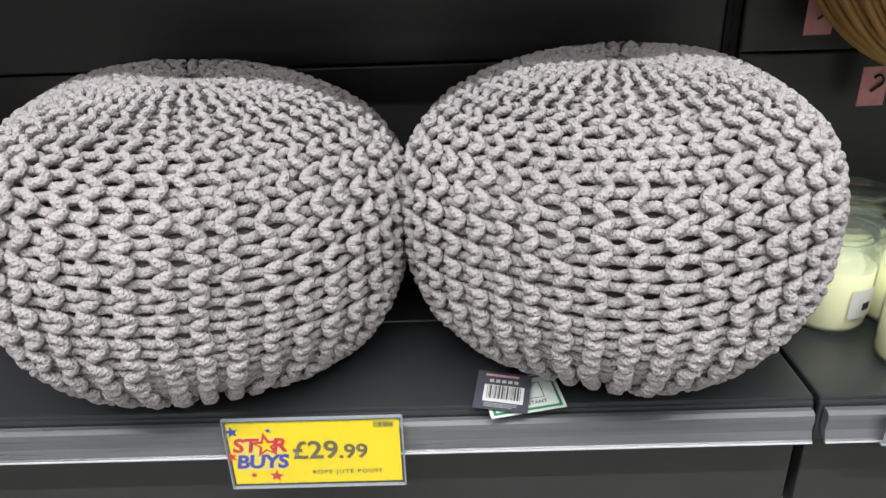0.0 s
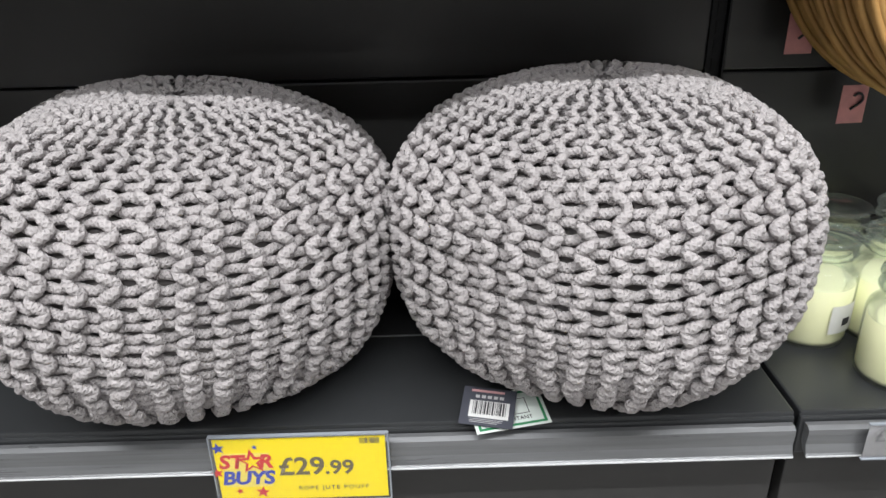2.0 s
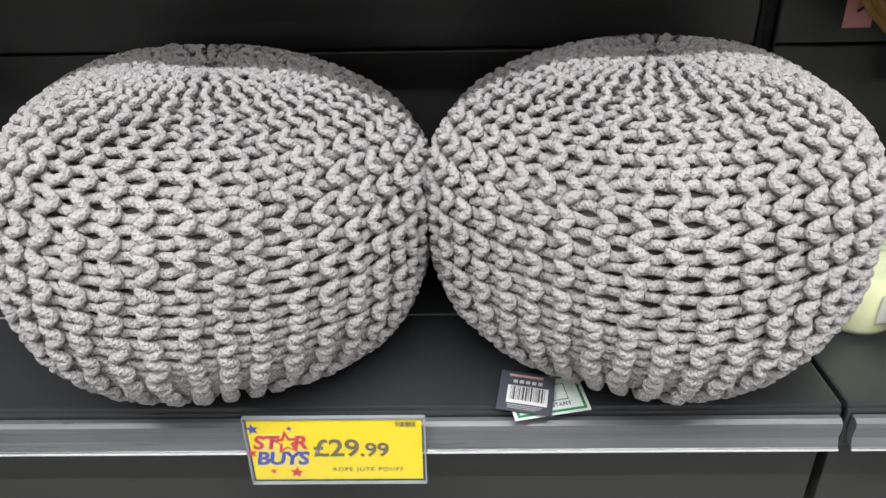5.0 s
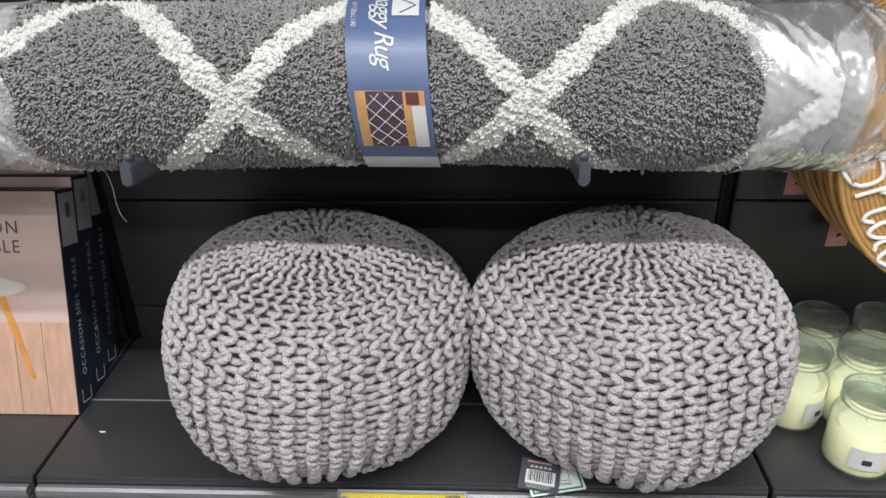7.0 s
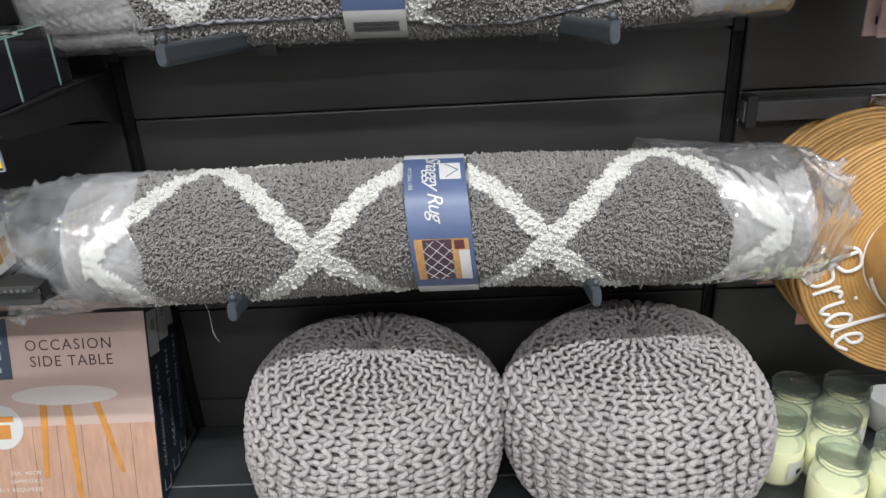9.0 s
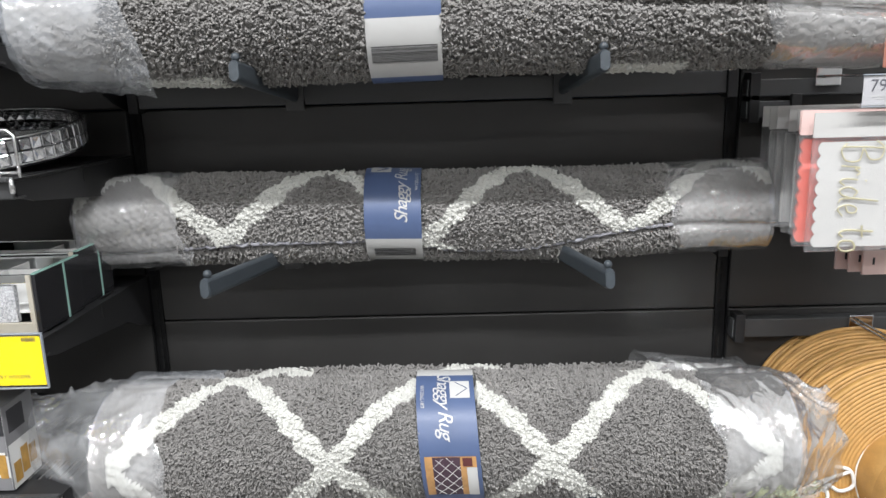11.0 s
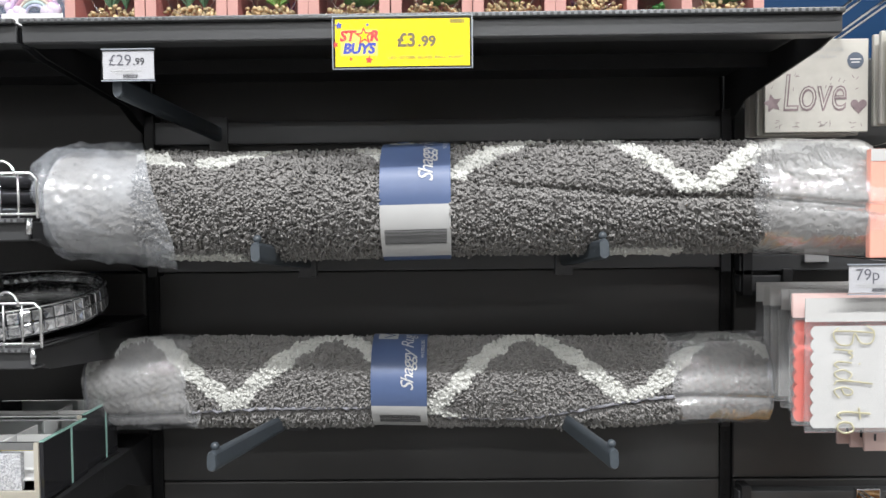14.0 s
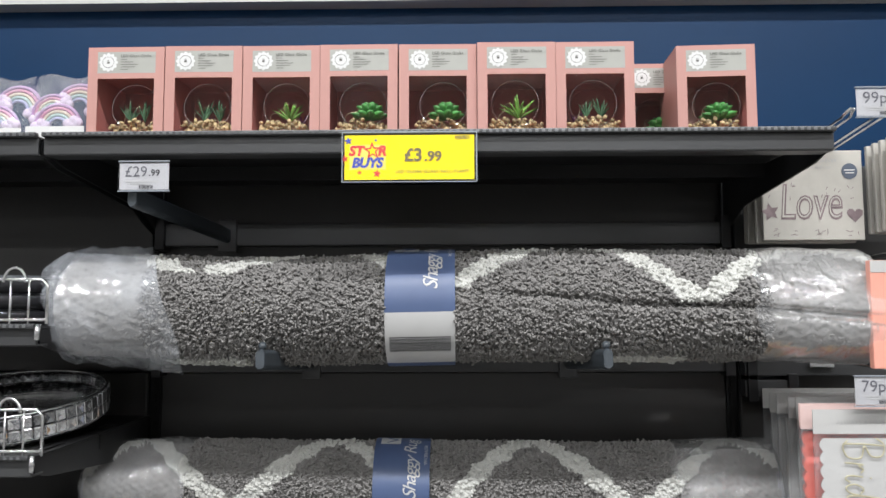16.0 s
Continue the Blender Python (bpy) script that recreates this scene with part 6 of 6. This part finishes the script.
def scallop_sheet(name, m, x0, x1, y0, y1, step, material, parent, z):
    """A paper sheet with a scalloped left edge."""
    bm = bmesh.new()
    pts = []
    n = max(2, round((y1 - y0) / step))
    for k in range(n):
        for j in range(7):
            t = math.pi * j / 7
            pts.append((x0 - 0.005 * math.sin(t), y0 + (y1 - y0) * (k + j / 7) / n))
    poly = [(x1, y0)] + pts + [(x0, y1), (x1, y1)]
    top = [bm.verts.new(m @ Vector((p[0], p[1], z))) for p in poly]
    low = [bm.verts.new(m @ Vector((p[0], p[1], z - 0.0012))) for p in poly]
    bm.faces.new(top)
    bm.faces.new(low[::-1])
    for k in range(len(poly)):
        bm.faces.new((top[k], low[k], low[(k + 1) % len(poly)], top[(k + 1) % len(poly)]))
    bmesh.ops.recalc_face_normals(bm, faces=bm.faces)
    return part(name, bm, material, parent)


def party_bag(y, front_one, paper, label, dx=0.0, dz=0.0):
    ob = thing("party_bag", label, "party bag", "party bags")
    x0, x1, z0, z1 = 0.556 + dx, 0.80 + dx, 1.058 + dz, 1.214 + dz
    m = front(0, y, 0)
    bm = bmesh.new()
    add_box(bm, ((x0 + x1) / 2, (z0 + z1) / 2, 0.0), (x1 - x0, z1 - z0 + 0.006, 0.007), m, 0.002)
    part("sleeve", bm, M_PACK, ob, "clear plastic sleeve")
    bm = bmesh.new()
    add_box(bm, ((x0 + x1) / 2, z1 + 0.019, 0.0), (x1 - x0, 0.034, 0.0015), m)
    part("header_card", bm, M_BLUSH if paper is M_CORAL else M_WHITEPAPER, ob, "printed header card")
    if paper is M_WHITEPAPER and not front_one:
        bm = bmesh.new()
        add_box(bm, ((x0 + x1) / 2 + 0.004, (z0 + z1) / 2, 0.0), (x1 - x0 - 0.02, z1 - z0 - 0.01, 0.004), m, 0.001)
        part("folded_paper", bm, M_WHITEPAPER, ob)
        return ob
    scallop_sheet("scalloped_paper", m, x0 + (0.006 if not front_one else 0.012), x1 - 0.006, z0 + 0.004, z1 - 0.004, 0.019, paper, ob, 0.0024)
    if front_one:
        go = m @ Matrix.Translation((x0 + 0.064, z0 + 0.101, 0.0062)) @ Euler((0, 0, radians(-90))).to_matrix().to_4x4()
        cord_word("gold_word", BRIDE, go, 0.055, 1.03, 0.0011, M_GOLD, ob, "", 0.3)
        go = m @ Matrix.Translation((x0 + 0.068, z0 + 0.014, 0.0062)) @ Euler((0, 0, radians(-90))).to_matrix().to_4x4()
        cord_word("gold_word", LITTLE_TO, go @ Matrix.Translation((0.030, 0, 0)), 0.052, 1.0, 0.0015, M_GOLD, ob, "", 0.3)
        text_part("header_words", "ALWAYS & FOREVER", 0.0085, M_GREYPRINT, ob, m @ Matrix.Translation((x0 + 0.075, z1 + 0.018, 0.0015)), 1.1)
    return ob


party_bag(-0.335, True, M_WHITEPAPER, "white scalloped party bag lettered in gold", -0.022)
party_bag(-0.306, False, M_CORAL, "coral scalloped party bag behind a white one", -0.026, 0.002)
party_bag(-0.285, False, M_CORAL, "coral scalloped party bag in a clear sleeve", -0.018, 0.002)
for k in range(6):
    party_bag(-0.258 + 0.032 * k, False, M_WHITEPAPER, "white party bag in a clear sleeve on a hook", 0.004 + 0.002 * (k % 3), 0.003 * (k % 2))
for k in range(3):
    pk = thing("blush_pack", "small blush printed pack hanging low", "pack", "blush packs")
    m = front(0.750 + 0.012 * k, -0.13 - 0.02 * k, 1.012)
    bm = bmesh.new()
    add_box(bm, (0, 0, 0), (0.12, 0.075, 0.005), m, 0.001)
    part("card", bm, M_BLUSH, pk)
    bars("print_flecks", m, [(-0.035, -0.025, 0.005, 0.008), (-0.02, -0.016, -0.012, 0.0), (-0.045, -0.041, -0.02, -0.008)], M_INK, pk, 0.0032)

# coral pack with a yellow ring
cp = thing("coral_pack", "coral-pink printed pack with a yellow ring", "pack")
m = front(0.722, -0.335, 1.385)
bm = bmesh.new()
add_box(bm, (0, 0, 0), (0.20, 0.155, 0.012), m, 0.002)
part("card", bm, mat("coral_card", (0.80, 0.36, 0.28), 0.4, 0, 0.08, 12), cp)
a = np.linspace(0, 2 * np.pi, 25)[:-1]
tube_part("yellow_ring", [tuple(m @ Vector((-0.03 + 0.04 * math.cos(t), -0.045 + 0.026 * math.sin(t), 0.008))) for t in a], 0.003, M_GOLD, cp, 6, True)
bars("white_top", m, [(-0.1, 0.1, 0.06, 0.077)], M_WHITEPAPER, cp, 0.0068)

# balloon packs
M_FOIL = mat("rose_foil_print", (0.26, 0.20, 0.21), 0.35, 0.2, 0.3, 60)
M_PACKCARD = mat("cream_card", (0.51, 0.49, 0.445), 0.45, 0, 0.05, 30)
M_BADGE = mat("badge_slate", (0.10, 0.12, 0.16), 0.5)


def love_pack(y, dx, dz, lettered, label):
    ob = thing("balloon_pack", label, "balloon pack", "balloon packs")
    x0, x1, z0, z1 = 0.5465 + dx, 0.716 + dx, 1.507 + dz, 1.660 + dz
    m = front(0, y, 0, 0, 0)
    bm = bmesh.new()
    add_box(bm, ((x0 + x1) / 2, (z0 + z1) / 2, 0), (x1 - x0, z1 - z0, 0.008), m, 0.002)
    part("card", bm, M_PACKCARD, ob)
    if lettered:
        cx = x0 + 0.080
        text_part("balloon_word", "Love", 0.086, M_FOIL, ob, m @ Matrix.Translation((cx, z0 + 0.062, 0.0048)), 0.95, 0.12, 0.0010, "CENTER", 0.66)
        text_part("balloon_shine", "Love", 0.086, M_PACKCARD, ob, m @ Matrix.Translation((cx - 0.0006, z0 + 0.0626, 0.0052)), 0.95, 0.12, -0.0022, "CENTER", 0.66)
        bm = bmesh.new()
        star_bm(bm, m, x0 + 0.012, z0 + 0.048, 0.016, 12, 0.5, 0.0048)
        part("printed_star", bm, M_FOIL, ob)
        bm = bmesh.new()
        pts = []
        for k in range(24):
            t = 2 * math.pi * k / 24
            pts.append(bm.verts.new(m @ Vector((x1 - 0.016 + 0.00085 * 16 * math.sin(t) ** 3, z0 + 0.043 + 0.00085 * (13 * math.cos(t) - 5 * math.cos(2 * t) - 2 * math.cos(3 * t) - math.cos(4 * t)), 0.0048))))
        bm.faces.new(pts)
        part("printed_heart", bm, M_FOIL, ob)
        text_part("heading", "ALWAYS & FOREVER", 0.0085, M_GREYPRINT, ob, m @ Matrix.Translation((cx + 0.005, z1 - 0.018, 0.0048)), 1.1)
        text_part("heading", "Love Foil Balloon", 0.008, M_GREYPRINT, ob, m @ Matrix.Translation((cx + 0.005, z1 - 0.029, 0.0048)), 1.1)
        bm = bmesh.new()
        bm.faces.new([bm.verts.new(m @ Vector((x1 - 0.022 + 0.0135 * math.cos(k * math.pi / 14), z1 - 0.036 + 0.0135 * math.sin(k * math.pi / 14), 0.0048))) for k in range(28)])
        part("round_badge", bm, M_BADGE, ob)
        bars("badge_print", m, [(x1 - 0.031, x1 - 0.013, z1 - 0.035, z1 - 0.033), (x1 - 0.029, x1 - 0.015, z1 - 0.040, z1 - 0.038)], M_WHITE, ob, 0.0052)
        rnd = random.Random(4)
        bm = bmesh.new()
        for k in range(34):
            a = rnd.uniform(0, math.pi)
            px, pz, ln = rnd.uniform(x0 + 0.01, x1 - 0.01), rnd.choice((rnd.uniform(z0 + 0.006, z0 + 0.02), rnd.uniform(z0 + 0.07, z0 + 0.098))), 0.003
            c, s = math.cos(a), math.sin(a)
            bm.faces.new([bm.verts.new(m @ Vector(q)) for q in ((px - ln * c - 0.0005 * s, pz - ln * s + 0.0005 * c, 0.0047), (px + ln * c - 0.0005 * s, pz + ln * s + 0.0005 * c, 0.0047), (px + ln * c + 0.0005 * s, pz + ln * s - 0.0005 * c, 0.0047), (px - ln * c + 0.0005 * s, pz - ln * s - 0.0005 * c, 0.0047))])
        part("printed_flecks", bm, M_FOIL, ob)
    return ob


for k in range(5):
    love_pack(-0.165 + 0.020 * k, (0.0, -0.004, 0.004, -0.002, 0.002)[k], (0.0, -0.003, 0.002, -0.001, 0.002)[k], k == 0, "cream balloon pack printed Love in foil letters" if k == 0 else "cream balloon pack behind another on a hook")
for k in range(4):
    love_pack(-0.215 + 0.024 * k, 0.185 + 0.002 * k, 0.012, False, "cream balloon pack on the neighbouring hook")
